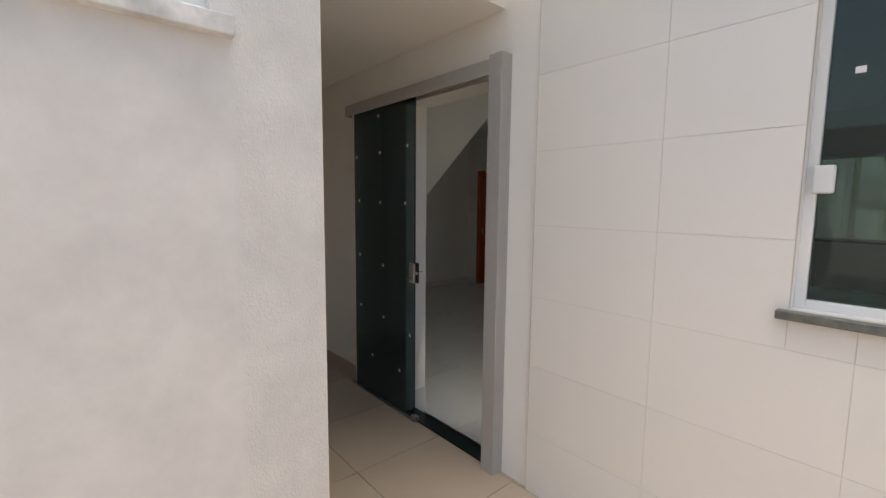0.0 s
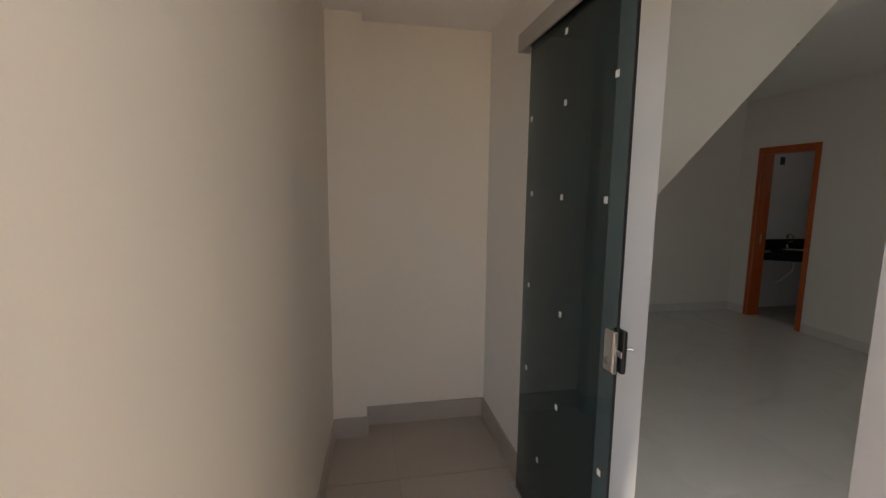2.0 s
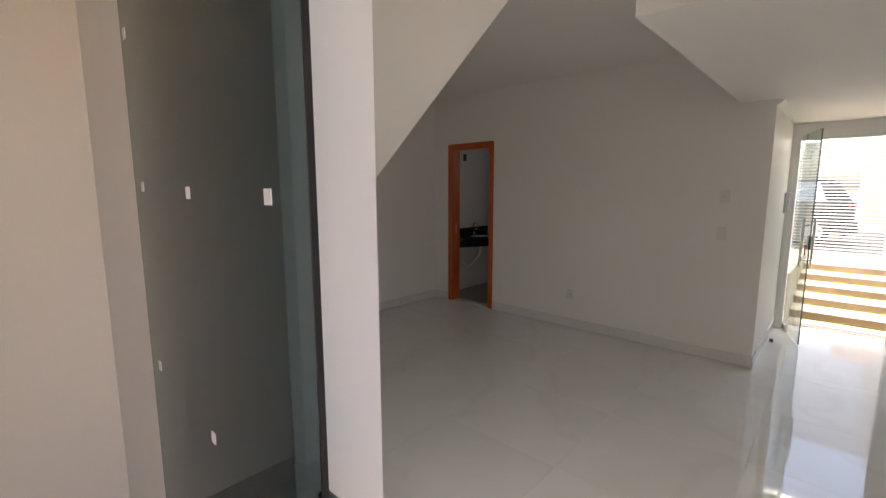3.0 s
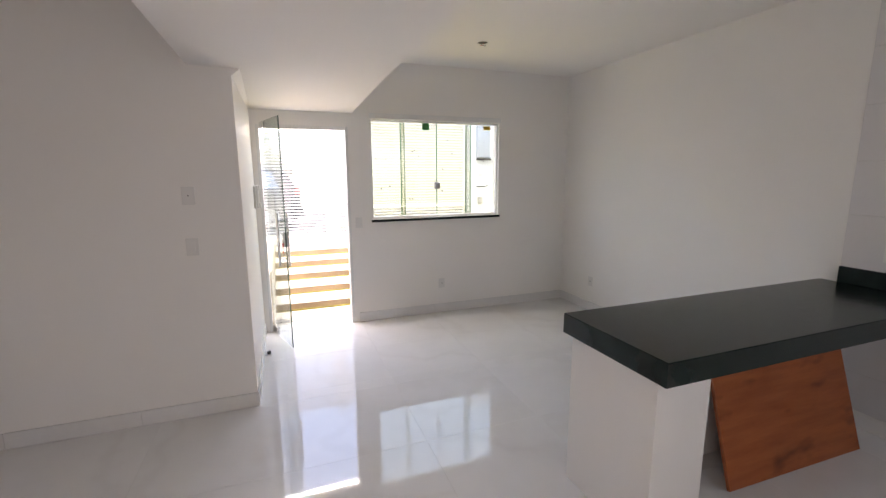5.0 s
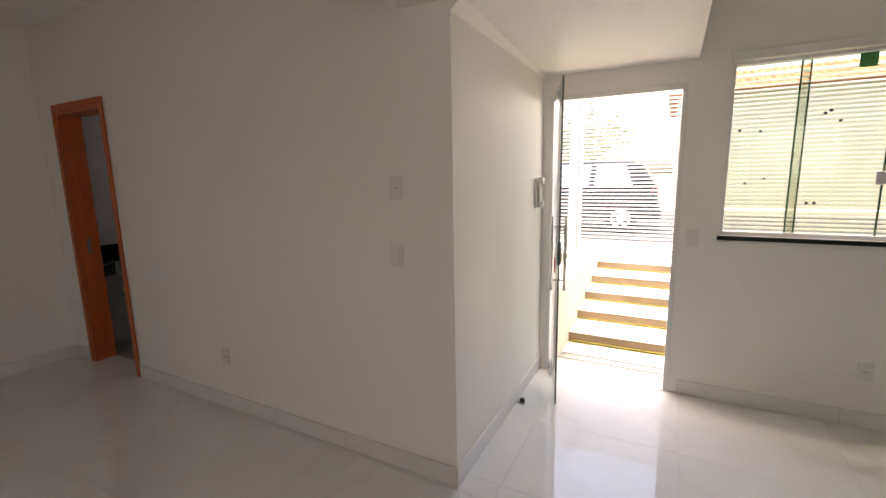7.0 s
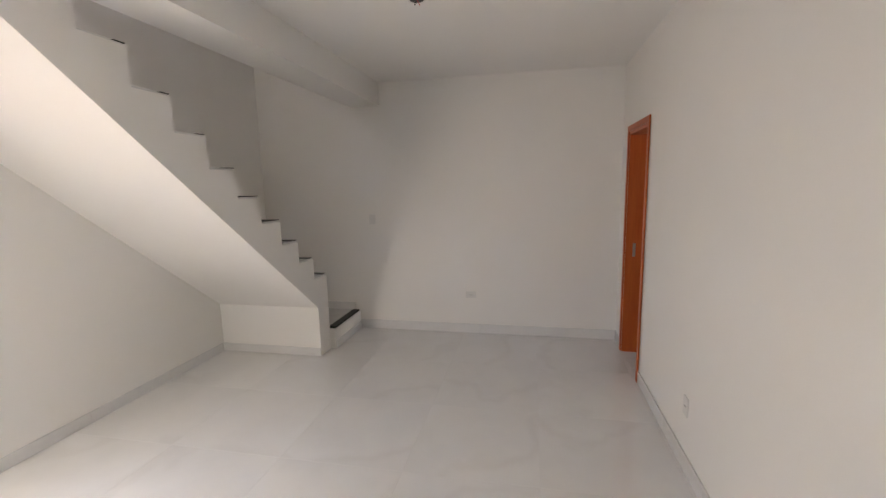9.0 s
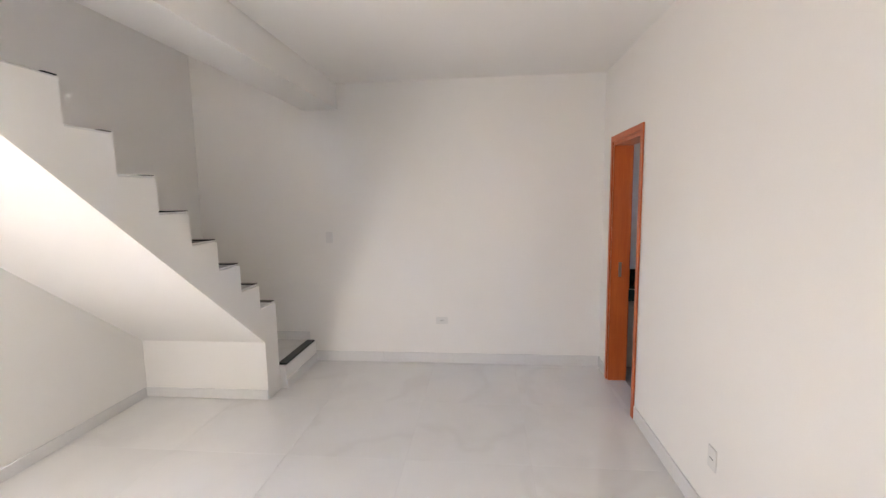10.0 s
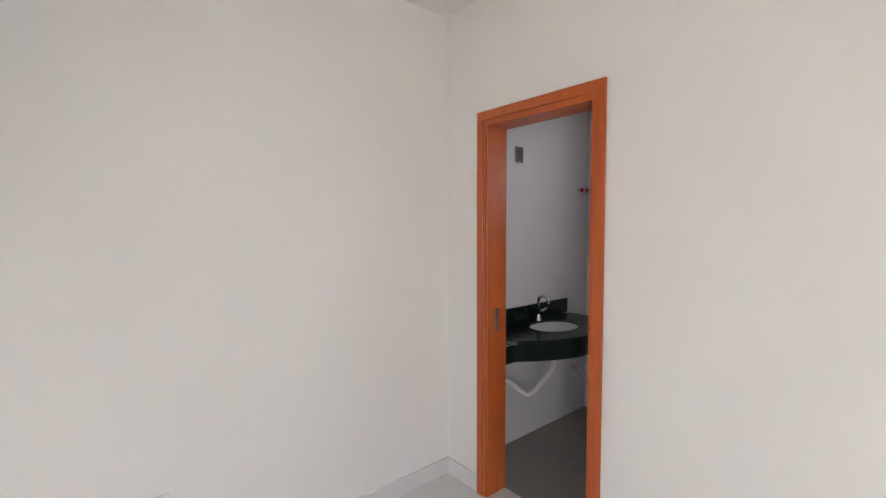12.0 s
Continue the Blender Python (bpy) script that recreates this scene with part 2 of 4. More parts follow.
def grafiato():
    """Rough spatter render near the arris, trowelled smoother away from it."""
    m = material("rough_white_render", (0.78, 0.76, 0.74), 0.8)
    n, l, b = nodes_of(m)
    v = coords(m)
    fine = noise_node(m, coords(m, (1.0, 1.0, 0.85)), 140, 2, 0.5)
    mid = noise_node(m, v, 14, 4)
    sep = n.new("ShaderNodeSeparateXYZ")
    l.new(v, sep.inputs[0])
    edge = n.new("ShaderNodeMapRange")
    edge.inputs[1].default_value, edge.inputs[2].default_value = 0.300, 0.325
    edge.inputs[3].default_value, edge.inputs[4].default_value = 0.03, 1.0
    wob = n.new("ShaderNodeMath")
    wob.operation = "MULTIPLY_ADD"
    wob.inputs[1].default_value = 0.02
    l.new(mid, wob.inputs[0])
    l.new(sep.outputs["Y"], wob.inputs[2])
    l.new(wob.outputs[0], edge.inputs[0])
    crust = n.new("ShaderNodeMapRange")
    crust.inputs[1].default_value, crust.inputs[2].default_value = 0.38, 0.72
    l.new(fine, crust.inputs[0])
    h = n.new("ShaderNodeMath")
    h.operation = "MULTIPLY"
    l.new(crust.outputs[0], h.inputs[0])
    l.new(edge.outputs[0], h.inputs[1])
    u = n.new("ShaderNodeBump")
    u.inputs["Strength"].default_value, u.inputs["Distance"].default_value = 0.55, 0.003
    l.new(h.outputs[0], u.inputs["Height"])
    l.new(u.outputs[0], b.inputs["Normal"])
    stain = noise_node(m, v, 3.2, 8, 0.65)
    l.new(ramp(m, stain, [(0.34, (0.63, 0.615, 0.605)), (0.62, (0.735, 0.715, 0.70))]), b.inputs["Base Color"])
    return m


RENDER = grafiato()


# ---- mesh helpers ----
def mesh_of(bm, name, mat, smooth=False):
    bmesh.ops.recalc_face_normals(bm, faces=bm.faces)
    me = bpy.data.meshes.new(name)
    bm.to_mesh(me)
    bm.free()
    me.materials.append(mat)
    if smooth:
        for p in me.polygons:
            p.use_smooth = True
    return me


def part(name, bm, mat, parent=None, label="", smooth=False):
    ob = new(name, mesh_of(bm, name, mat, smooth))
    if parent is not None:
        ob.parent = parent
        ob.matrix_parent_inverse = parent.matrix_world.inverted()
    if label:
        tagged(ob, label)
    return ob


def holder(name, at, label, category, group="", kind=""):
    ob = new(name)
    ob.empty_display_size = 0.1
    ob.matrix_world = Matrix.Translation(at)
    bpy.context.view_layer.update()
    return tagged(ob, label, category, group, kind)


def box(bm, a, b, bevel=0.0, seg=1, m=None):
    lo = Vector([min(p, q) for p, q in zip(a, b)])
    hi = Vector([max(p, q) for p, q in zip(a, b)])
    made = bmesh.ops.create_cube(bm, size=1.0, matrix=Matrix.Translation((lo + hi) / 2) @ Matrix.Diagonal((*(hi - lo), 1)))["verts"]
    if bevel:
        edges = list({e for v in made for e in v.link_edges})
        done = bmesh.ops.bevel(bm, geom=edges, offset=bevel, segments=seg, profile=0.5, affect="EDGES")
        made = list({v for f in done["faces"] for v in f.verts} | {v for v in made if v.is_valid})
    if m is not None:
        bmesh.ops.transform(bm, matrix=m, verts=made)
    return bm


def boxes(*specs, bevel=0.0, seg=1):
    bm = bmesh.new()
    for a, b in specs:
        box(bm, a, b, bevel, seg)
    return bm


def one(a, b, bevel=0.0, seg=1):
    return box(bmesh.new(), a, b, bevel, seg)


def tube(points, radius, sides=12, closed=False):
    """A round bar along a line of points."""
    bm = bmesh.new()
    pts = [Vector(p) for p in points]
    rings = []
    for i, p in enumerate(pts):
        d = (pts[min(i + 1, len(pts) - 1)] - pts[max(i - 1, 0)]).normalized()
        side = d.orthogonal().normalized() if not rings else (last - d * last.dot(d)).normalized()
        last = side
        up = d.cross(side)
        rings.append([bm.verts.new(p + radius * (math.cos(k * math.tau / sides) * side + math.sin(k * math.tau / sides) * up)) for k in range(sides)])
    for a, b in zip(rings, rings[1:]):
        for k in range(sides):
            bm.faces.new((a[k], a[(k + 1) % sides], b[(k + 1) % sides], b[k]))
    bm.faces.new(rings[0])
    bm.faces.new(rings[-1])
    return bm


def prism(outline, axis, lo, hi):
    """A flat outline (two coordinates, the axis left out) drawn out from lo to hi."""
    bm = bmesh.new()

    def at(p, w):
        return {"x": (w, *p), "y": (p[0], w, p[1]), "z": (*p, w)}[axis]

    a = [bm.verts.new(at(p, lo)) for p in outline]
    b = [bm.verts.new(at(p, hi)) for p in outline]
    bm.faces.new(a)
    bm.faces.new(b)
    for i in range(len(outline)):
        j = (i + 1) % len(outline)
        bm.faces.new((a[i], a[j], b[j], b[i]))
    return bm


def lathe(profile, centre, sides=32):
    """A profile of (radius, z) turned about the vertical."""
    bm = bmesh.new()
    c = Vector(centre)
    rings = [[bm.verts.new(c + Vector((r * math.cos(k * math.tau / sides), r * math.sin(k * math.tau / sides), z))) for k in range(sides)] for r, z in profile]
    for a, b in zip(rings, rings[1:]):
        for k in range(sides):
            bm.faces.new((a[k], a[(k + 1) % sides], b[(k + 1) % sides], b[k]))
    return bm


def wall(name, axis, lo, hi, span, height, mat, holes=(), kind="structure", label="", category="wall"):
    """A wall of thickness lo..hi across its axis, along span, with openings (start, end, bottom, top) cut right through."""
    cuts = sorted({*span, *[v for h in holes for v in h[:2]]})
    levels = sorted({*height, *[v for h in holes for v in h[2:]]})
    full = {}
    for i in range(len(cuts) - 1):
        for k in range(len(levels) - 1):
            cx, cz = (cuts[i] + cuts[i + 1]) / 2, (levels[k] + levels[k + 1]) / 2
            full[i, k] = not any(h[0] < cx < h[1] and h[2] < cz < h[3] for h in holes)
    bm = bmesh.new()
    seen = {}

    def vert(u, w, z):
        key = (round(u, 5), round(w, 5), round(z, 5))
        if key not in seen:
            seen[key] = bm.verts.new((w, u, z) if axis == "x" else (u, w, z))
        return seen[key]

    def quad(*c):
        bm.faces.new([vert(*p) for p in c])

    for (i, k), solid in full.items():
        if not solid:
            continue
        u0, u1, z0, z1 = cuts[i], cuts[i + 1], levels[k], levels[k + 1]
        quad((u0, lo, z0), (u1, lo, z0), (u1, lo, z1), (u0, lo, z1))
        quad((u0, hi, z0), (u1, hi, z0), (u1, hi, z1), (u0, hi, z1))
        if not full.get((i - 1, k)):
            quad((u0, lo, z0), (u0, hi, z0), (u0, hi, z1), (u0, lo, z1))
        if not full.get((i + 1, k)):
            quad((u1, lo, z0), (u1, hi, z0), (u1, hi, z1), (u1, lo, z1))
        if not full.get((i, k - 1)):
            quad((u0, lo, z0), (u1, lo, z0), (u1, hi, z0), (u0, hi, z0))
        if not full.get((i, k + 1)):
            quad((u0, lo, z1), (u1, lo, z1), (u1, hi, z1), (u0, hi, z1))
    ob = part(name, bm, mat)
    return tagged(ob, label or "plain painted masonry wall", category, kind=kind)


# ---- the plan: x east, y north (street side), z up ----
WEST, EAST, SOUTH, NORTH = -3.92, 3.70, 1.88, 7.54   # inner faces of the living space
OUT = 1.70                                           # outer face of the rear wall
BATH = 5.98                                          # face of the bathroom wall
CEIL, DROP, UPPER = 2.83, 2.285, 5.4
STAIR = 3.0                                         # open side of the stairs

# rear wall with the sliding door's opening and the kitchen window
DOOR_X = (-0.135, 0.705)
KWIN = (2.03, 3.2, 1.255, 2.40)
# Last hole, high up and unseen, is added to light the stairwell.
rear = wall("wall_south", "y", OUT, SOUTH, (WEST - 0.2, EAST + 0.2), (-0.1, UPPER), PAINT, [(*DOOR_X, 0, 2.26), KWIN, (0.0, 1.2, 3.5, 4.6)], label="white rear wall with sliding door opening and kitchen window")
wall("wall_west", "x", WEST - 0.2, WEST, (SOUTH, BATH), (-0.1, UPPER), PAINT, label="white painted end wall behind the landing")
wall("wall_bathroom", "y", BATH, BATH + 0.15, (WEST - 0.2, 0.0), (-0.1, CEIL), PAINT, [(-3.60, -2.915, 0, 2.157)], label="white wall with the bathroom doorway and switches")
wall("wall_hall", "x", -0.15, 0.0, (BATH + 0.15, NORTH), (-0.1, CEIL), PAINT, label="white side wall of the entrance hall")
FD = (0.05, 0.945)
FWIN = (1.185, 2.735, 1.155, 2.24)
# Last hole is an unseen opening added to let daylight into the bathroom.
wall("wall_north", "y", NORTH, NORTH + 0.15, (WEST - 0.2, EAST + 0.2), (-0.1, CEIL + 0.2), PAINT, [(*FD, 0, 2.145), FWIN, (-2.9, -2.45, 1.8, 2.25)], label="white front wall with glass door and window openings")
wall("wall_east", "x", EAST, EAST + 0.2, (SOUTH, NORTH), (-0.1, CEIL), PAINT, label="white side wall along the living space and kitchen")
wall("wall_bath_west", "x", WEST - 0.2, WEST, (BATH + 0.15, NORTH), (-0.1, CEIL), BATH_TILE, label="white tiled bathroom wall")
wall("wall_bath_east", "x", -2.1, -1.98, (BATH + 0.15, NORTH), (-0.1, CEIL), BATH_TILE, label="white tiled bathroom side wall")

# ceilings
tagged(part("ceiling", one((WEST, 3.40, CEIL), (EAST, NORTH, CEIL + 0.12)), CEILING), "flat white plaster ceiling", "ceiling", kind="structure")
tagged(part("ceiling_kitchen", one((0.66, SOUTH, CEIL), (EAST, 3.06, CEIL + 0.12)), CEILING), "flat white plaster ceiling over the kitchen", "ceiling", kind="structure")
tagged(part("ceiling_drop", prism([(3.40, DROP + 0.04), (BATH, DROP + 0.04), (NORTH, DROP), (NORTH, CEIL), (3.40, CEIL)], "x", -0.25, 0.995), CEILING), "lowered white plaster ceiling strip leading to the front door", "ceiling", kind="structure")
tagged(part("ceiling_beam", one((WEST, 3.06, 2.58), (EAST, 3.40, CEIL + 0.12)), CEILING), "white plastered beam edging the stairwell", "beam", kind="structure")
tagged(part("ceiling_bath", one((WEST, BATH + 0.15, 2.6), (-1.98, NORTH, 2.7)), CEILING), "white bathroom ceiling", "ceiling", kind="structure")
tagged(part("ceiling_upper", one((WEST - 0.2, OUT, UPPER), (EAST + 0.2, 3.4, UPPER + 0.1)), CEILING), "white ceiling high over the stairwell", "ceiling", kind="structure")
wall("wall_upper", "y", 3.2, 3.32, (WEST, EAST), (CEIL + 0.12, UPPER), PAINT, label="white upper wall of the stairwell")
wall("wall_upper_end", "x", 2.2, 2.32, (SOUTH, 3.2), (CEIL + 0.12, UPPER), PAINT, label="white upper end wall of the stairwell")
tagged(part("roof", one((WEST - 0.5, 3.4, CEIL + 0.2), (EAST + 0.2, NORTH + 0.15, CEIL + 0.35)), CONCRETE), "concrete roof slab", "roof", kind="structure")

tagged(part("trim_hall_corner", prism([(0.0005, DROP - 0.01), (0.0005, DROP + 0.036), (0.05, DROP + 0.036)], "y", BATH + 0.0005, NORTH - 0.001), PAINT), "white plaster flare under the lowered ceiling strip", "trim", kind="structure")

# floors
floor = tagged(part("floor", one((WEST - 0.42, SOUTH - 0.02, -0.1), (EAST, NORTH + 0.001, -0.0022)), LIGHT_GROUT), "glossy white marbled porcelain tile floor with fine joints", "floor", kind="structure")
GROUND_Z = 0.06
yard = tagged(part("yard_floor", one((-1.7, -4.0, -0.2), (7.0, OUT, GROUND_Z - 0.008)), GROUT), "beige porcelain tile floor of the rear yard", "floor", kind="structure")

# passage beside the rear door and the outbuilding
PASS, PASS_END = 0.58, 0.70     # the passage wall runs slightly askew
ANNEX = 0.925
END = -1.55
wall("wall_passage_end", "x", END - 0.15, END, (PASS_END, OUT), (-0.1, 2.6), PASSAGE_PAINT, label="cream painted end wall of the passage")
side = tagged(part("wall_passage", prism([(ANNEX - 0.15, PASS - 0.15), (ANNEX - 0.15, PASS), (END, PASS_END), (END - 0.15, PASS_END), (END - 0.15, PASS_END - 0.15)], "z", -0.1, 3.2), PASSAGE_PAINT), "cream painted side wall of the passage", "wall", kind="structure")
wall("wall_annex", "x", ANNEX - 0.15, ANNEX, (-4.0, PASS - 0.004), (-0.1, 3.2), RENDER, [(-1.15, 0.245, 2.12, 2.9)], label="rough white rendered wall of the outbuilding")
part("render_coat", one((ANNEX - 0.1495, PASS - 0.0035, -0.02), (ANNEX - 0.002, PASS + 0.0005, 3.2)), PASSAGE_PAINT, side)
tagged(part("pillar_passage", one((END, PASS_END - 0.02, 0.0), (END + 0.13, 0.90, 2.6)), PASSAGE_PAINT), "cream painted corner pillar at the end of the passage", "pillar", kind="structure")
# Overhang that stays out of view, added to darken the top of the tiles.
tagged(part("eave", one((0.752, OUT - 0.42, 2.90), (7.0, OUT - 0.022, 3.02), 0.004), CEILING), "unseen white concrete eave added to shade the tiled rear wall", "eave", kind="structure")
tagged(part("passage_roof", one((END - 0.15, PASS - 0.15, 2.6), (0.75, OUT, 2.72)), CEILING), "white concrete slab over the passage", "ceiling", kind="structure")
wall("wall_yard_south", "y", -4.15, -4.0, (ANNEX - 0.15, 7.0), (-0.1, 2.6), RENDER, label="white rendered yard wall")
wall("wall_yard_east", "x", 7.0, 7.15, (-4.15, OUT + 0.2), (-0.1, 2.6), RENDER, label="white rendered yard wall")

# facade facing of cream tiles on the rear wall
facade = tagged(part("facade_backing", one((0.985, OUT - 0.0195, -0.02), (KWIN[0], OUT, 3.4)), FACADE_GROUT), "cream rectangular tiles facing the rear wall", "wall", kind="structure")
for a, b in (((KWIN[0], OUT - 0.0195, -0.02), (KWIN[1], OUT, KWIN[2])), ((KWIN[0], OUT - 0.0195, KWIN[3]), (KWIN[1], OUT, 3.4)), ((KWIN[1], OUT - 0.0195, -0.02), (7.0, OUT, 3.4))):
    part("backing", one(a, b), FACADE_GROUT, facade)

# tile pieces
def tile_set(parent, name, mat, cells, worn=0.0012):
    """Tiles as pieces of their own; cells of one size share one mesh. cells: (corner, size)."""
    meshes = {}
    for lo, size in cells:
        key = tuple(round(v, 3) for v in size)
        if key not in meshes:
            meshes[key] = mesh_of(box(bmesh.new(), (0, 0, 0), key, worn), name, mat)
        ob = new(name, meshes[key])
        ob.parent = parent
        ob.matrix_parent_inverse = parent.matrix_world.inverted()
        ob.location = lo


def spans(lo, hi, first, step, joint):
    """Stretches between joints along one direction, cut off at lo and hi."""
    k = math.floor((lo - first) / step)
    out = []
    while first + k * step < hi:
        a, b = max(lo, first + k * step + joint / 2), min(hi, first + (k + 1) * step - joint / 2)
        if b - a > 0.01:
            out.append((a, b))
        k += 1
    return out


bpy.context.view_layer.update()


# ---- stairs ----
RISE, RUN = 0.2065, 0.2565
FIRST = (-3.216, 0.797)      # first nosing over the landing
LAND = 0.21


def staircase():
    s = holder("staircase", (-3.0, 2.6, 0), "white plastered concrete staircase with dark granite nosings rising from a landing", "staircase")
    n = 13
    line = [(FIRST[0], LAND - 0.2)]
    x, z = FIRST[0], FIRST[1]
    line = [(x, 0.0), (x, z)]
    for i in range(n - 1):
        line += [(x + RUN, z), (x + RUN, z + RISE)]
        x, z = x + RUN, z + RISE
    line += [(x + RUN, z), (x + RUN, z - 0.32)]
    slope = 0.82
    foot_x = -3.0
    top_x = x + RUN
    line += [(top_x, min(z - 0.3, 0.505 + slope * (top_x - foot_x))), (foot_x, 0.505), (foot_x, 0.0)]
    part("flight", prism(line, "y", SOUTH, STAIR), PAINT, s)
    landing = part("landing", one((WEST, SOUTH, 0.0), (FIRST[0] - 0.001, 3.06, LAND), 0.002), PAINT, s)
    part("landing_top", one((WEST, SOUTH, LAND), (FIRST[0], 3.04, LAND + 0.012)), MARBLE, landing)
    part("nosing", one((WEST + 0.05, 2.985, LAND + 0.0125), (FIRST[0], 3.068, LAND + 0.030), 0.004), GRANITE, landing, "dark granite nosing")
    x, z = FIRST
    for i in range(n):
        part("tread", one((x - 0.0, SOUTH + 0.002, z + 0.001), (x + RUN - 0.004, STAIR - 0.02, z + 0.014), 0.002), MARBLE, s)
        part("nosing", one((x - 0.012, SOUTH + 0.002, z + 0.0145), (x + 0.05, STAIR - 0.02, z + 0.020)), GRANITE, s, "dark granite nosing")
        x, z = x + RUN, z + RISE
    return s


staircase()

# ---- kitchen peninsula ----
TOP = 0.93


def peninsula():
    t = holder("kitchen_counter", (2.6, 4.25, 0), "black polished granite peninsula counter on a white half wall", "counter")
    part("worktop", one((1.6052, 3.9502, TOP - 0.035), (EAST, 4.6098, TOP), 0.002, 1), GRANITE, t)
    part("apron", boxes(((1.6035, 3.9785, TOP - 0.105), (1.635, 4.61, TOP - 0.003)), ((1.6035, 3.9485, TOP - 0.105), (EAST - 0.001, 3.9783, TOP - 0.003)), bevel=0.0005), GRANITE, t)
    part("support_wall", boxes(((1.635, 4.015, 0), (1.935, 4.57, TOP - 0.036)), ((1.937, 4.43, 0), (EAST, 4.57, TOP - 0.036))), PAINT, t)
    part("backsplash", one((EAST - 0.025, 3.2, TOP + 0.0005), (EAST, 4.50, TOP + 0.11), 0.003), GRANITE, t)
    return t


peninsula()

# ---- leaning board under the counter ----
lean = Matrix.Translation((2.88, 4.13, 0.0)) @ Matrix.Rotation(radians(-17), 4, "X") @ Matrix.Rotation(radians(1), 4, "Y")
board = tagged(part("wooden_board", box(bmesh.new(), (-0.55, 0, 0.012), (0.55, 0.022, 0.80), 0.003, 1, lean), BOARD), "orange varnished wooden board leaning under the counter", "board")


# ---- baseboards ----
def baseboard(runs, height, mat, label, thick=0.012):
    """Baseboard tiles along stretches ((x0, y0), (x1, y1), side): side turns the thickness to the room."""
    top = None
    for (x0, y0), (x1, y1), nx, ny in runs:
        length = math.hypot(x1 - x0, y1 - y0)
        count = max(1, round(length / 0.81))
        for k in range(count):
            a = Vector((x0, y0)).lerp(Vector((x1, y1)), k / count)
            b = Vector((x0, y0)).lerp(Vector((x1, y1)), (k + 1) / count)
            d = (b - a).normalized() * 0.0008
            a, b = a + d, b - d
            bm = one((a.x, a.y, 0.001), (b.x + nx * thick, b.y + ny * thick, height), 0.0015)
            if top is None:
                top = tagged(part("baseboard", bm, mat), label, "baseboard", kind="structure")
            else:
                part("baseboard_tile", bm, mat, top)
    return top


BH = 0.105
baseboard([((WEST, 3.06), (WEST, BATH), 1, 0)], BH, BASE, "white marbled tile baseboard below the end wall")
baseboard([((WEST + 0.013, BATH), (-3.65, BATH), 0, -1), ((-2.865, BATH), (0.0, BATH), 0, -1), ((0.0, BATH - 0.012), (0.0, NORTH), 1, 0)], BH, BASE, "white marbled tile baseboard round the bathroom block")
baseboard([((1.0, NORTH), (EAST, NORTH), 0, -1), ((EAST, 4.6), (EAST, NORTH - 0.013), -1, 0)], BH, BASE, "white marbled tile baseboard below the front window")
baseboard([((-3.0, SOUTH), (-3.0, STAIR), 1, 0), ((-2.98, SOUTH), (DOOR_X[0], SOUTH), 0, 1), ((DOOR_X[1], SOUTH), (EAST, SOUTH), 0, 1), ((WEST, 3.06), (FIRST[0], 3.06), 0, 1)], BH - 0.02, BASE, "white marbled tile baseboard under the staircase")
tagged(part("baseboard_landing", boxes(((WEST, SOUTH + 0.013, LAND + 0.013), (WEST + 0.012, STAIR, LAND + 0.10)), ((WEST + 0.013, SOUTH, LAND + 0.013), (FIRST[0], SOUTH + 0.012, LAND + 0.10))), BASE), "white marbled tile baseboard on the landing", "baseboard", kind="structure")
baseboard([((DOOR_X[0], OUT + 0.012), (DOOR_X[0], SOUTH - 0.002), 1, 0)], 0.21, BASE, "white tile baseboard in the sliding door reveal", 0.012)
baseboard([((END, 0.90), (END, OUT), 1, 0), ((END + 0.13, PASS_END), (END + 0.13, 0.90), 1, 0), ((END, 0.90), (END + 0.13, 0.90), 0, 1), ((END, OUT), (-0.86, OUT), 0, -1)], GROUND_Z + 0.13, PASSAGE_BASE, "beige tile baseboard along the passage")


SKEW = (PASS_END - PASS) / (END - ANNEX + 0.15)
tagged(part("baseboard_passage", prism([(ANNEX - 0.16, PASS + 0.001), (END + 0.143, PASS_END + SKEW * 0.143 + 0.001), (END + 0.143, PASS_END + SKEW * 0.143 + 0.013), (ANNEX - 0.16, PASS + 0.013)], "z", GROUND_Z, GROUND_Z + 0.13), PASSAGE_BASE), "beige tile baseboard below the passage side wall", "baseboard", kind="structure")

# ---- wall plates ----
def plate(name, at, face, label, holes=0, size=(0.075, 0.115), category="switch"):
    """A wall plate at a place, its face turned along +-x or +-y."""
    h = holder(name, at, label, category)
    turn = Matrix.Translation(at) @ Matrix.Rotation(math.atan2(face[1], face[0]) + math.pi / 2, 4, "Z")
    w, t = size[0] / 2, size[1] / 2
    bm = bmesh.new()
    box(bm, (-w, -0.008, -t), (w, 0.0, t), 0.003, 2)
    bm.transform(turn)
    part("cover", bm, WHITE_PLASTIC, h)
    if holes:
        bm = bmesh.new()
        for k in range(holes):
            x = (k - (holes - 1) / 2) * 0.012
            box(bm, (x - 0.003, -0.0092, -0.003), (x + 0.003, -0.0081, 0.003))
        bm.transform(turn)
        part("contact", bm, BLACK_PLASTIC, h)
    else:
        bm = bmesh.new()
        box(bm, (-w * 0.45, -0.012, -t * 0.5), (w * 0.45, -0.0081, t * 0.5), 0.001)
        bm.transform(turn)
        part("rocker", bm, WHITE_PLASTIC, h)
    return h


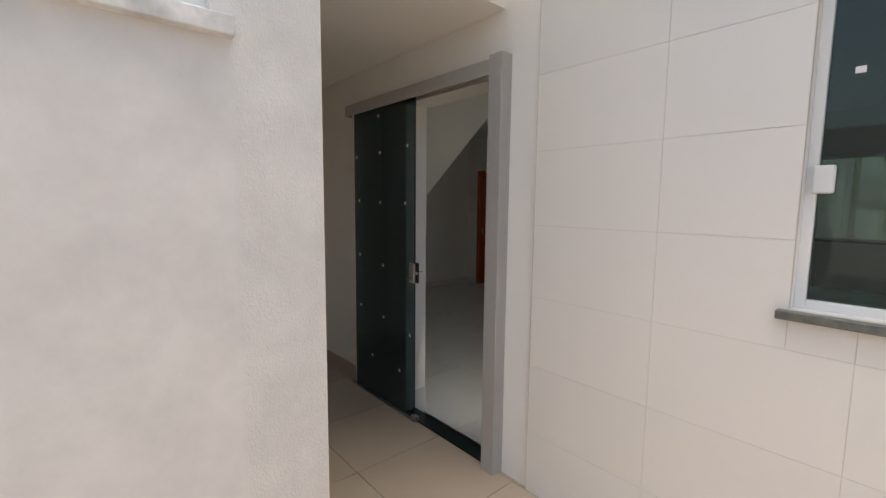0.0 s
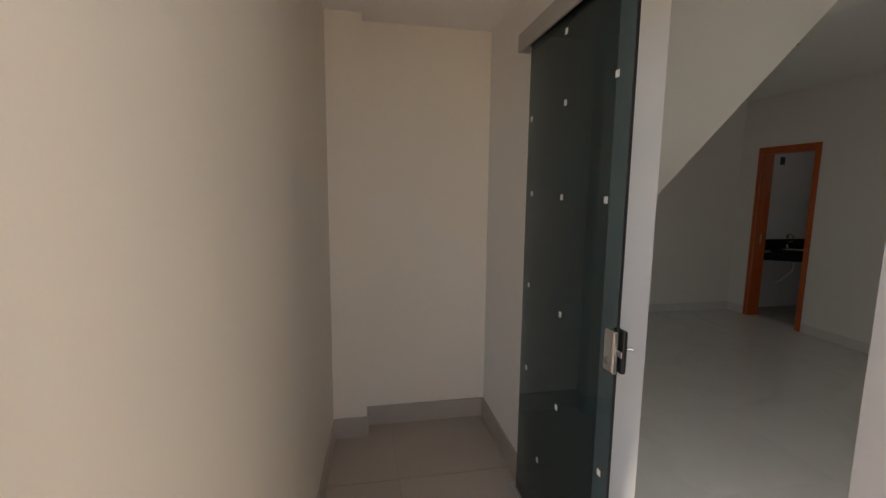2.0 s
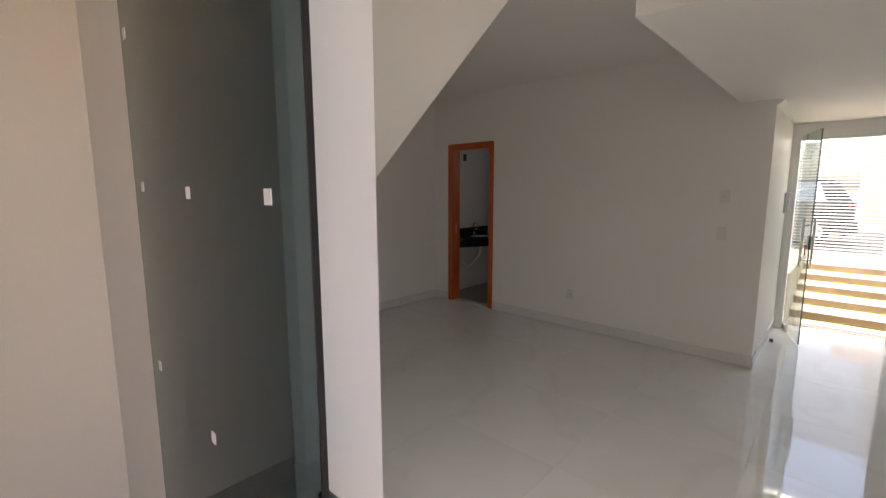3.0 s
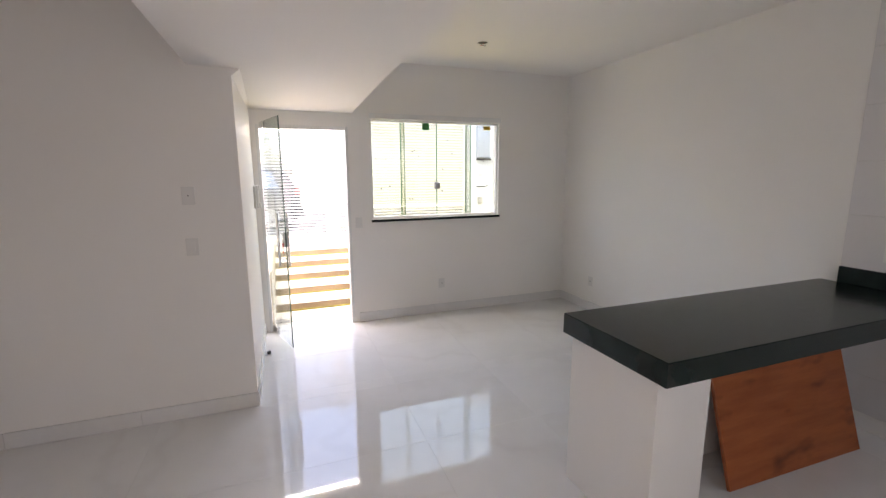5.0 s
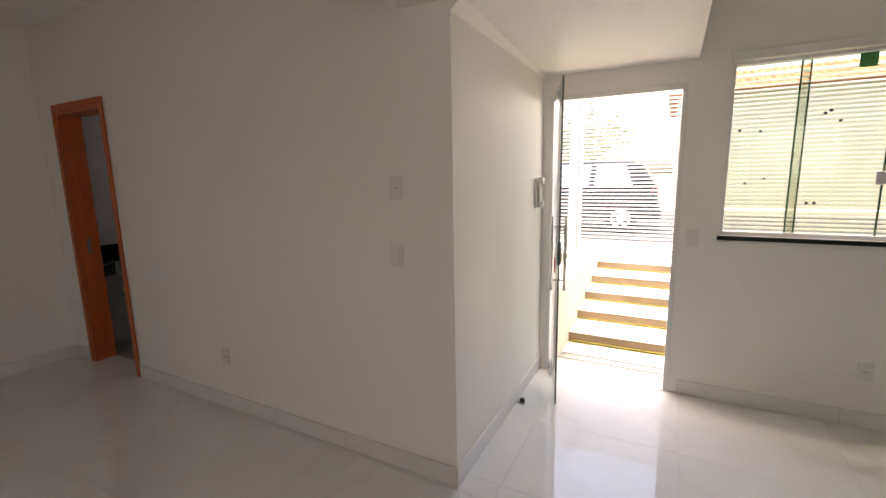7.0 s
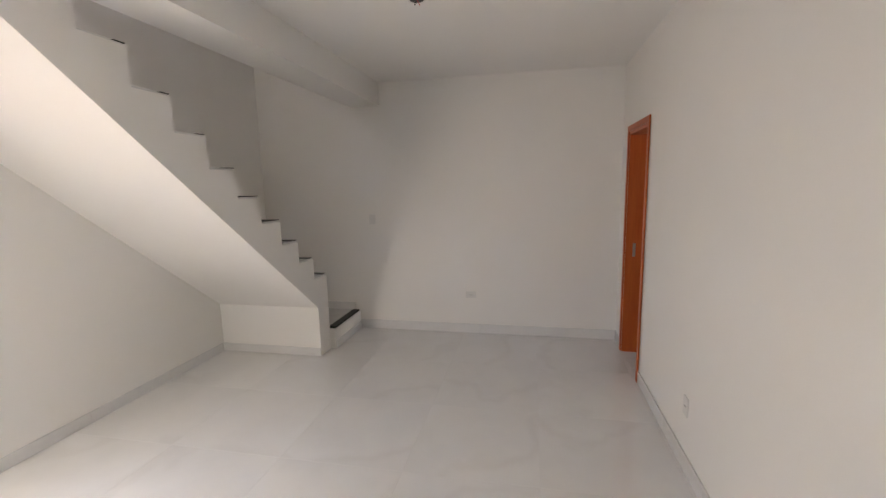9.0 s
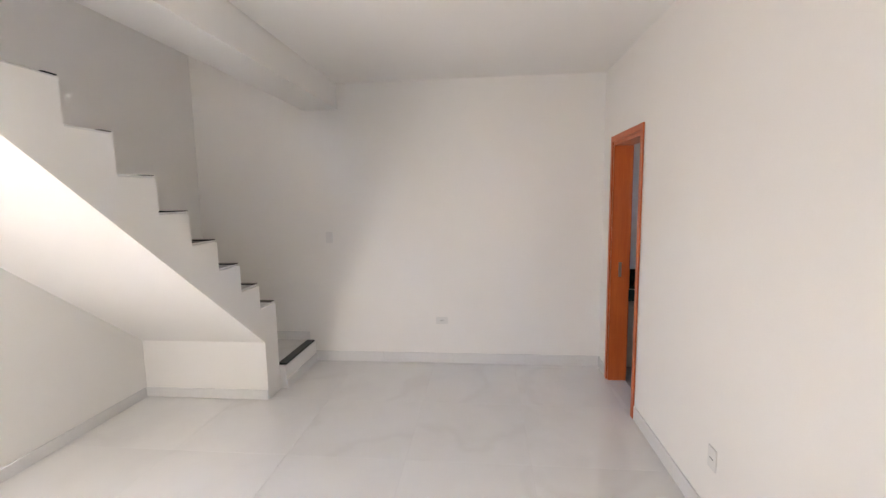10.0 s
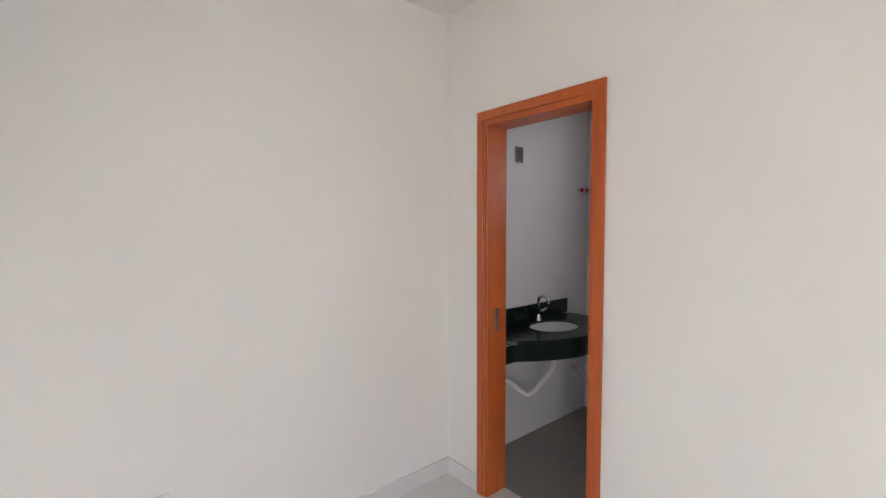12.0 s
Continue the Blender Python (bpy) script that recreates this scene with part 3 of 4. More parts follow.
plate("wall_switch", (-0.31, BATH, 1.522), (0, -1), "white blank wall plate with a dark centre hole", 1)
plate("wall_switch", (-0.315, BATH, 1.19), (0, -1), "white rocker light switch on the bathroom wall")
plate("wall_outlet", (-1.76, BATH, 0.385), (0, -1), "white wall outlet low on the bathroom wall", 3, category="outlet")
plate("wall_outlet", (WEST, 4.41, 0.45), (1, 0), "white wall outlet low on the end wall", 3, (0.12, 0.075), category="outlet")
plate("wall_switch", (WEST, 3.262, 1.312), (1, 0), "white light switch beside the landing")
plate("wall_outlet", (1.99, NORTH, 0.36), (0, -1), "white wall outlet below the front window", 2, category="outlet")
plate("wall_switch", (1.03, NORTH, 1.13), (0, -1), "white light switch beside the front door")
plate("wall_outlet", (EAST, 6.95, 0.36), (-1, 0), "white wall outlet low on the side wall", 2, category="outlet")
plate("wall_outlet", (EAST - 0.011, 4.25, 1.16), (-1, 0), "white wall outlet above the counter", 2, category="outlet")
plate("wall_outlet", (EAST - 0.011, 4.10, 0.55), (-1, 0), "white wall outlet below the counter", 2, category="outlet")


def intercom():
    h = holder("intercom", (0.0, 7.36, 1.44), "white wall intercom handset on its base", "intercom")
    part("base", one((0.0, 7.31, 1.33), (0.022, 7.40, 1.55), 0.006, 2), WHITE_PLASTIC, h)
    bm = bmesh.new()
    box(bm, (0.023, 7.325, 1.335), (0.045, 7.372, 1.555), 0.009, 3)
    box(bm, (0.045, 7.325, 1.50), (0.062, 7.372, 1.553), 0.006, 2)
    box(bm, (0.045, 7.325, 1.337), (0.062, 7.372, 1.385), 0.006, 2)
    part("handset", bm, WHITE_PLASTIC, h)
    for k in range(5):
        part("slot", one((0.0225, 7.376, 1.50 + 0.007 * k), (0.0235, 7.396, 1.503 + 0.007 * k)), BLACK_PLASTIC, h)


intercom()


# ---- ceiling light points ----
def light_point(x, y, label, top=CEIL):
    h = holder("ceiling_light_point", (x, y, top), label, "light fitting")
    part("box_rim", lathe([(0.052, 0.0), (0.056, -0.003), (0.046, -0.004), (0.043, 0.0)], (x, y, top), 24), WHITE_PLASTIC, h)
    # Nothing is recessed here: a flat black disc gives the shade inside the box.
    part("hollow_shade", lathe([(0.0001, -0.0012), (0.045, -0.0012)], (x, y, top), 24), BLACK_PLASTIC, h, "flat black disc painted in for the shaded hollow")
    part("wire", tube([(x - 0.01, y, top - 0.001), (x - 0.015, y - 0.01, top - 0.02), (x + 0.012, y - 0.012, top - 0.035), (x + 0.03, y, top - 0.02)], 0.0018, 6), BLACK_PLASTIC, h)
    part("wire", tube([(x + 0.01, y, top - 0.001), (x + 0.006, y + 0.012, top - 0.018), (x - 0.02, y + 0.014, top - 0.028)], 0.0018, 6), RED_PLASTIC, h)


light_point(2.06, 6.60, "open ceiling light point with bare wires over the living area")
light_point(-1.93, 4.37, "open ceiling light point with bare wires near the stairs")
light_point(-0.45, 1.12, "open ceiling light point with bare wires over the passage", 2.6)


# ---- rear sliding door ----
def sliding_door():
    d = holder("door_sliding", (0.3, OUT, 0), "smoked glass sliding door slid open along the passage wall", "door", kind="structure")
    gx0, gx1, gy = -0.77, 0.022, OUT - 0.045
    panel = part("glass_panel", one((gx0, gy, GROUND_Z + 0.02), (gx1, gy + 0.008, 2.28), 0.001), SMOKED, d, "smoked green tempered glass")
    panel.visible_shadow = False
    part("edge_strip", one((gx1 + 0.0005, gy - 0.0005, GROUND_Z + 0.02), (gx1 + 0.0035, gy + 0.0085, 2.28)), BLACK_PLASTIC, d, "black rubber edge seal")
    cover = part("track_cover", boxes(((-0.86, OUT - 0.075, 2.265), (0.705, OUT - 0.062, 2.345)), ((-0.86, OUT - 0.061, 2.331), (0.705, OUT - 0.016, 2.345)), ((-0.86, OUT - 0.061, 2.265), (-0.85, OUT - 0.016, 2.33)), bevel=0.001), FRAME_GREY, d, "grey aluminium track cover")
    part("track", one((-0.82, OUT - 0.045, 2.285), (0.70, OUT - 0.02, 2.305)), BLACK_PLASTIC, cover)
    part("floor_guide", one((gx0 - 0.05, gy - 0.012, GROUND_Z + 0.002), (gx1, gy + 0.022, GROUND_Z + 0.014)), STEEL, d)
    part("floor_guide", one((gx1 - 0.02, gy - 0.012, GROUND_Z + 0.015), (gx1 + 0.04, gy + 0.022, GROUND_Z + 0.045), 0.003), STEEL, d)
    lock = part("lock_case", one((gx1 - 0.035, gy - 0.022, 1.045), (gx1 + 0.022, gy - 0.001, 1.185), 0.010, 3), CHROME, d, "chrome lock case with a key")
    part("lock_back", one((gx1 - 0.035, gy + 0.011, 1.045), (gx1 + 0.022, gy + 0.028, 1.185), 0.006, 2), BLACK_PLASTIC, lock, "dark back plate")
    part("keyhole", lathe([(0.0001, 0.004), (0.012, 0.004), (0.013, 0.0)], (0, 0, 0), 16), STEEL, lock).matrix_world = Matrix.Translation((gx1 - 0.008, gy - 0.023, 1.085)) @ Matrix.Rotation(radians(90), 4, "X")
    part("thumb_turn", tube([(gx1 + 0.012, gy + 0.029, 1.125), (gx1 + 0.012, gy + 0.045, 1.125), (gx1 + 0.026, gy + 0.047, 1.125)], 0.005, 10), CHROME, lock, "chrome thumb turn", smooth=True)
    part("key", one((gx1 + 0.022, gy - 0.012, 1.11), (gx1 + 0.05, gy - 0.008, 1.13), 0.002), STEEL, lock)
    spots = [(-0.732, 1.941), (-0.697, 1.602), (-0.694, 1.174), (-0.686, 0.768), (-0.397, 1.95), (-0.415, 2.215), (-0.056, 1.971), (-0.394, 1.59), (-0.08, 1.586), (-0.361, 1.125), (-0.357, 0.733), (-0.52, 0.393), (-0.025, 0.671), (-0.151, 0.379)]
    for sx, sz in spots:
        part("sticker", one((sx - 0.010, gy - 0.002, sz - 0.011), (sx + 0.010, gy - 0.0004, sz + 0.011)), STICKER, panel, "small white protective sticker")
    jamb = part("jamb", one((0.706, OUT - 0.078, GROUND_Z), (0.80, OUT + 0.02, 2.365), 0.003), FRAME_GREY, d, "grey painted jamb with chipped plaster")
    part("head", one((0.7055, OUT - 0.0155, 2.26), (DOOR_X[0], OUT - 0.0005, 2.30), 0.002), FRAME_GREY, d)
    rnd = random.Random(4)
    for k in range(9):
        z = 0.25 + 0.13 * k + rnd.uniform(-0.04, 0.04)
        w = rnd.uniform(0.006, 0.016)
        part("plaster_chip", one((0.7045, OUT - 0.060 + rnd.uniform(0, 0.02), z), (0.709, OUT - 0.040 + w, z + rnd.uniform(0.01, 0.05)), 0.001), STICKER, jamb)
    part("threshold", one((DOOR_X[0] + 0.002, OUT - 0.03, -0.016), (DOOR_X[1], OUT + 0.085, GROUND_Z + 0.006), 0.003), GRANITE, d, "black granite threshold")
    part("inner_step", one((DOOR_X[0] + 0.002, OUT + 0.0855, -0.016), (DOOR_X[1] - 0.002, SOUTH - 0.0005, 0.0)), MARBLE, d, "white marbled tile strip")
    return d


sliding_door()


# ---- kitchen window in the rear wall ----
def kitchen_window():
    x0, x1, z0, z1 = KWIN
    w = holder("window_kitchen", (x0, OUT, z0), "smoked glass sliding window in a white aluminium frame with a stone sill", "window", kind="structure")
    y = OUT + 0.075
    part("window_frame", boxes(((x0, y - 0.03, z0), (x0 + 0.03, y + 0.03, z1)), ((x1 - 0.03, y - 0.03, z0), (x1, y + 0.03, z1)), ((x0 + 0.0302, y - 0.03, z0), (x1 - 0.0302, y + 0.03, z0 + 0.03)), ((x0 + 0.0302, y - 0.03, z1 - 0.04), (x1 - 0.0302, y + 0.03, z1)), bevel=0.002), ALU_WHITE, w)
    for k in range(2):
        a = x0 + 0.031 + k * 0.53
        g = part("pane", one((a, y - 0.016 + 0.02 * k, z0 + 0.031), (a + 0.55, y - 0.008 + 0.02 * k, z1 - 0.041)), SMOKED, w, "smoked green glass pane")
        g.visible_shadow = False
        part("sticker", one((a + 0.06, y - 0.018 + 0.02 * k, 2.0), (a + 0.085, y - 0.0165 + 0.02 * k, 2.02)), STICKER, g)
    part("latch", one((x0 + 0.018, y - 0.052, z0 + 0.38), (x0 + 0.075, y - 0.031, z0 + 0.47), 0.008, 3), ALU_WHITE, w, "white latch block")
    part("window_sill", one((x0 - 0.03, OUT - 0.055, z0 - 0.030), (x1 + 0.03, SOUTH + 0.02, z0 - 0.0005), 0.003), GREY_STONE, w, "grey green granite sill")


kitchen_window()


# ---- outbuilding window ----
def annex_window():
    w = holder("window_annex", (ANNEX, 0.25, 2.12), "white outbuilding window with a pale chipped stone sill", "window", kind="structure")
    part("window_sill", one((ANNEX - 0.16, -1.2, 2.062), (ANNEX + 0.04, 0.30, 2.118), 0.004, 2), varied("pale_stone_sill", (0.66, 0.65, 0.64), 0.4, 0.25, 9, 60, 0.1, 0.001), w, "pale marble sill with mortar stains")
    part("window_frame", boxes(((ANNEX - 0.10, -1.15, 2.12), (ANNEX - 0.04, 0.245, 2.17)), ((ANNEX - 0.10, -1.15, 2.85), (ANNEX - 0.04, 0.245, 2.90)), ((ANNEX - 0.10, 0.195, 2.1702), (ANNEX - 0.04, 0.245, 2.8498)), ((ANNEX - 0.10, -1.15, 2.1702), (ANNEX - 0.04, -1.10, 2.8498)), bevel=0.002), ALU_WHITE, w)
    part("pane", one((ANNEX - 0.075, -1.098, 2.172), (ANNEX - 0.067, 0.193, 2.848)), SMOKED, w)


annex_window()


# ---- bathroom doorway ----
def bath_door():
    d = holder("door_bathroom", (-3.26, BATH, 0), "orange varnished wooden door frame with an open doorway", "door frame", kind="structure")
    a, b = -3.60, -2.915
    top = 2.157
    part("side_jamb", one((a, BATH - 0.004, 0), (a + 0.026, BATH + 0.154, top - 0.033), 0.002), DOOR_WOOD, d)
    part("side_jamb", one((b - 0.026, BATH - 0.004, 0), (b, BATH + 0.154, top - 0.033), 0.002), DOOR_WOOD, d)
    part("head_jamb", one((a, BATH - 0.004, top - 0.0325), (b, BATH + 0.154, top), 0.002), DOOR_WOOD, d)
    for y0, y1 in ((BATH - 0.016, BATH - 0.0045), (BATH + 0.1545, BATH + 0.166)):
        part("casing", one((a - 0.048, y0, 0), (a + 0.002, y1, top - 0.002), 0.002), DOOR_WOOD, d)
        part("casing", one((b - 0.002, y0, 0), (b + 0.048, y1, top - 0.002), 0.002), DOOR_WOOD, d)
        part("casing", one((a - 0.048, y0, top - 0.0015), (b + 0.048, y1, top + 0.048), 0.002), DOOR_WOOD, d)
    part("strike_plate", one((a + 0.0262, BATH + 0.06, 0.97), (a + 0.0275, BATH + 0.085, 1.10)), STEEL, d, "steel strike plate")
    part("threshold", one((a + 0.03, BATH + 0.0, -0.006), (b - 0.03, BATH + 0.15, 0.003)), BASE, d)


bath_door()


# ---- bathroom ----
def vanity():
    v = holder("bathroom_vanity", (WEST, 6.75, 0.8), "black granite vanity with curved front and white basin", "vanity")
    y0, y1, wx = 6.14, 7.24, WEST
    front = [(wx + 0.33 + 0.20 * math.sin(math.pi * min(1, max(0, (k / 24 - 0.08) / 0.84))), y0 + (y1 - y0) * k / 24) for k in range(25)]
    outline = [(wx, y0)] + front + [(wx, y1)]
    cx, cy = wx + 0.235, 6.76
    bm = bmesh.new()
    ring = [(cx + 0.15 * math.cos(t * math.tau / 32), cy + 0.20 * math.sin(t * math.tau / 32)) for t in range(32)]
    z = 0.87
    out = []
    for t in range(32):
        a = t * math.tau / 32
        dx, dy = math.cos(a), math.sin(a)
        best = 9.0
        for p, q in zip(outline, outline[1:] + outline[:1]):
            ex, ey = q[0] - p[0], q[1] - p[1]
            den = dx * ey - dy * ex
            if abs(den) > 1e-9:
                s = ((p[0] - cx) * ey - (p[1] - cy) * ex) / den
                u = ((p[0] - cx) * dy - (p[1] - cy) * dx) / den
                if s > 0 and -1e-6 <= u <= 1 + 1e-6:
                    best = min(best, s)
        out.append((cx + best * dx, cy + best * dy))
    for zz, flip in ((z, 0), (z - 0.025, 1)):
        ins = [bm.verts.new((*p, zz)) for p in ring]
        ous = [bm.verts.new((*p, zz)) for p in out]
        for t in range(32):
            u = (t + 1) % 32
            bm.faces.new((ins[t], ins[u], ous[u], ous[t]))
        if flip:
            low_in, low_out = ins, ous
        else:
            top_in, top_out = ins, ous
    for t in range(32):
        u = (t + 1) % 32
        bm.faces.new((top_in[t], top_in[u], low_in[u], low_in[t]))
        bm.faces.new((top_out[t], top_out[u], low_out[u], low_out[t]))
    part("top", bm, GRANITE, v)
    bm = bmesh.new()
    for (ax, ay), (bx, by) in zip(front, front[1:]):
        q = [bm.verts.new(c) for c in ((ax, ay, z - 0.0255), (bx, by, z - 0.0255), (bx, by, z - 0.128), (ax, ay, z - 0.128))]
        r = [bm.verts.new((c.co.x - 0.02, c.co.y, c.co.z)) for c in q]
        bm.faces.new(q)
        bm.faces.new(r)
        for i in range(4):
            bm.faces.new((q[i], q[(i + 1) % 4], r[(i + 1) % 4], r[i]))
    bmesh.ops.remove_doubles(bm, verts=bm.verts, dist=1e-5)
    part("apron", bm, GRANITE, v)
    part("backsplash", one((wx, y0, z + 0.0005), (wx + 0.02, y1, z + 0.115), 0.002), GRANITE, v)
    basin = bmesh.new()
    rings = []
    for s, dz in ((1.0, 0.0), (0.97, -0.03), (0.88, -0.08), (0.65, -0.12), (0.3, -0.135), (0.06, -0.137)):
        rings.append([basin.verts.new((cx + 0.15 * s * math.cos(t * math.tau / 32), cy + 0.20 * s * math.sin(t * math.tau / 32), z - 0.012 + dz)) for t in range(32)])
    for a, b in zip(rings, rings[1:]):
        for t in range(32):
            basin.faces.new((a[t], a[(t + 1) % 32], b[(t + 1) % 32], b[t]))
    part("basin", basin, CERAMIC, v, "oval white ceramic undermount basin", smooth=True)
    tap = part("tap", tube([(wx + 0.06, cy + 0.05, z), (wx + 0.06, cy + 0.05, z + 0.14), (wx + 0.10, cy, z + 0.185), (wx + 0.14, cy, z + 0.20), (wx + 0.18, cy, z + 0.185), (wx + 0.19, cy, z + 0.15)], 0.011, 14), CHROME, v, "chrome swan neck tap", smooth=True)
    part("tap_base", lathe([(0.024, 0.0), (0.024, 0.012), (0.014, 0.03), (0.014, 0.05)], (wx + 0.06, cy + 0.05, z), 20), CHROME, tap, smooth=True)
    part("tap_lever", tube([(wx + 0.06, cy + 0.05, z + 0.075), (wx + 0.11, cy + 0.03, z + 0.085), (wx + 0.12, cy + 0.075, z + 0.10)], 0.008, 10), CHROME, tap, smooth=True)
    part("waste_pipe", tube([(cx, cy, z - 0.15), (cx, cy, 0.58), (cx - 0.01, cy - 0.03, 0.54), (cx - 0.05, cy - 0.15, 0.42), (cx - 0.08, cy - 0.19, 0.40), (cx - 0.13, cy - 0.22, 0.43), (wx + 0.10, cy - 0.30, 0.50), (wx, cy - 0.33, 0.52)], 0.016, 12), PIPE, v, "white flexible waste pipe", smooth=True)
    part("waste_nut", lathe([(0.03, -0.03), (0.032, -0.005), (0.028, 0.0)], (cx, cy, z - 0.145), 20), CHROME, v, smooth=True)
    return v


vanity()


def pipe_stub(at, label):
    h = holder("pipe_stub", at, label, "pipe")
    part("pipe", tube([at, (at[0] + 0.03, at[1], at[2])], 0.013, 12), PIPE, h, smooth=True)
    part("cap", tube([(at[0] + 0.0302, at[1], at[2]), (at[0] + 0.045, at[1], at[2])], 0.017, 12), RED_PLASTIC, h, smooth=True)


pipe_stub((WEST, 7.40, 1.86), "capped water pipe stub on the bathroom wall")
pipe_stub((WEST, 7.47, 1.86), "capped water pipe stub on the bathroom wall")
hose = tagged(part("supply_hose", tube([(-3.89, 7.345, 0.395), (-3.85, 7.36, 0.35), (-3.86, 7.40, 0.29), (-3.84, 7.45, 0.26), (-3.80, 7.51, 0.20)], 0.007, 8), STEEL, smooth=True), "braided steel supply hose below the vanity", "hose")
valve = tagged(part("stop_valve", boxes(((WEST, 7.33, 0.38), (-3.875, 7.36, 0.41)), ((-3.8745, 7.325, 0.375), (-3.86, 7.365, 0.415)), bevel=0.004), CHROME), "chrome stop valve below the vanity", "valve")
box_hole = holder("switch_box", (WEST, 6.65, 2.078), "open electrical box in the bathroom wall", "electrical box")
part("box_rim", boxes(((WEST, 6.61, 2.023), (WEST + 0.005, 6.618, 2.133)), ((WEST, 6.682, 2.023), (WEST + 0.005, 6.69, 2.133)), ((WEST, 6.6182, 2.125), (WEST + 0.005, 6.6818, 2.133)), ((WEST, 6.6182, 2.023), (WEST + 0.005, 6.6818, 2.031))), GREY_STONE, box_hole)
# Black sheet in place of the shaded inside of the box.
part("hollow_shade", one((WEST, 6.6185, 2.0315), (WEST + 0.0025, 6.6815, 2.1245)), BLACK_PLASTIC, box_hole)

# ---- kitchen wall tiles by the counter ----
kit = tagged(part("kitchen_backing", one((EAST - 0.004, SOUTH + 0.013, 0.11), (EAST, 4.50, CEIL)), LIGHT_GROUT), "glossy white rectangular tiles on the kitchen wall", "wall", kind="structure")


# ---- front door ----
def front_door():
    d = holder("door_front", (0.05, NORTH, 0), "clear glass pivot front door standing open into the hall", "door", kind="structure")
    a, b = FD
    part("door_frame", boxes(((a, NORTH - 0.012, 0), (a + 0.03, NORTH + 0.10, 2.145)), ((b - 0.03, NORTH - 0.012, 0), (b, NORTH + 0.10, 2.145)), ((a + 0.0302, NORTH - 0.012, 2.105), (b - 0.0302, NORTH + 0.10, 2.145)), bevel=0.002), ALU_WHITE, d, "white aluminium frame")
    hinge = Matrix.Translation((a + 0.045, NORTH + 0.02, 0)) @ Matrix.Rotation(radians(-73.7), 4, "Z")
    bm = one((0, -0.005, 0.012), (0.605, 0.005, 2.165), 0.001)
    bm.transform(hinge)
    leaf = part("glass_leaf", bm, CLEAR, d, "clear tempered glass leaf")
    leaf.visible_shadow = False
    for z0, z1 in ((0.006, 0.075), (2.10, 2.16)):
        bm = one((-0.012, -0.014, z0), (0.15, 0.014, z1), 0.004, 2)
        bm.transform(hinge)
        part("patch_hinge", bm, CHROME, leaf, "chrome patch hinge")
    for s in (-1, 1):
        bm = tube([(0.525, s * 0.045, 0.80), (0.525, s * 0.045, 1.30)], 0.011, 12)
        bm.transform(hinge)
        pull = part("pull_bar", bm, CHROME, leaf, "chrome pull bar", smooth=True)
        for z in (0.87, 1.23):
            bm = tube([(0.525, s * 0.0055, z), (0.525, s * 0.045, z)], 0.008, 10)
            bm.transform(hinge)
            part("standoff", bm, CHROME, leaf, smooth=True)
    bm = box(one((0.54, -0.018, 0.99), (0.605, -0.0055, 1.13), 0.005, 2), (0.54, 0.0055, 0.99), (0.605, 0.018, 1.13), 0.005, 2)
    bm.transform(hinge)
    part("lock_case", bm, CHROME, leaf)
    bm = one((0.557, -0.026, 0.93), (0.577, -0.019, 1.03), 0.003)
    bm.transform(hinge)
    part("key_tag", bm, RED_PLASTIC, leaf, "red plastic key tag")
    bm = one((0.6055, -0.0055, 0.012), (0.608, 0.0055, 2.165))
    bm.transform(hinge)
    part("polished_edge", bm, PALE_EDGE, leaf, "green polished glass edge")
    part("threshold", one((a, NORTH - 0.02, -0.006), (b, NORTH + 0.17, 0.004), 0.002), BASE, d, "white stone threshold")


front_door()
stop = holder("door_stop", (0.045, 6.92, 0), "small dark rubber and steel door stop on the floor", "door stop")
part("foot", one((0.015, 6.90, 0.0), (0.07, 6.94, 0.008), 0.002), STEEL, stop)
part("bumper", lathe([(0.016, 0.008), (0.018, 0.015), (0.017, 0.030), (0.010, 0.036), (0.0001, 0.036)], (0.05, 6.92, 0.0), 18), BLACK_PLASTIC, stop, smooth=True)


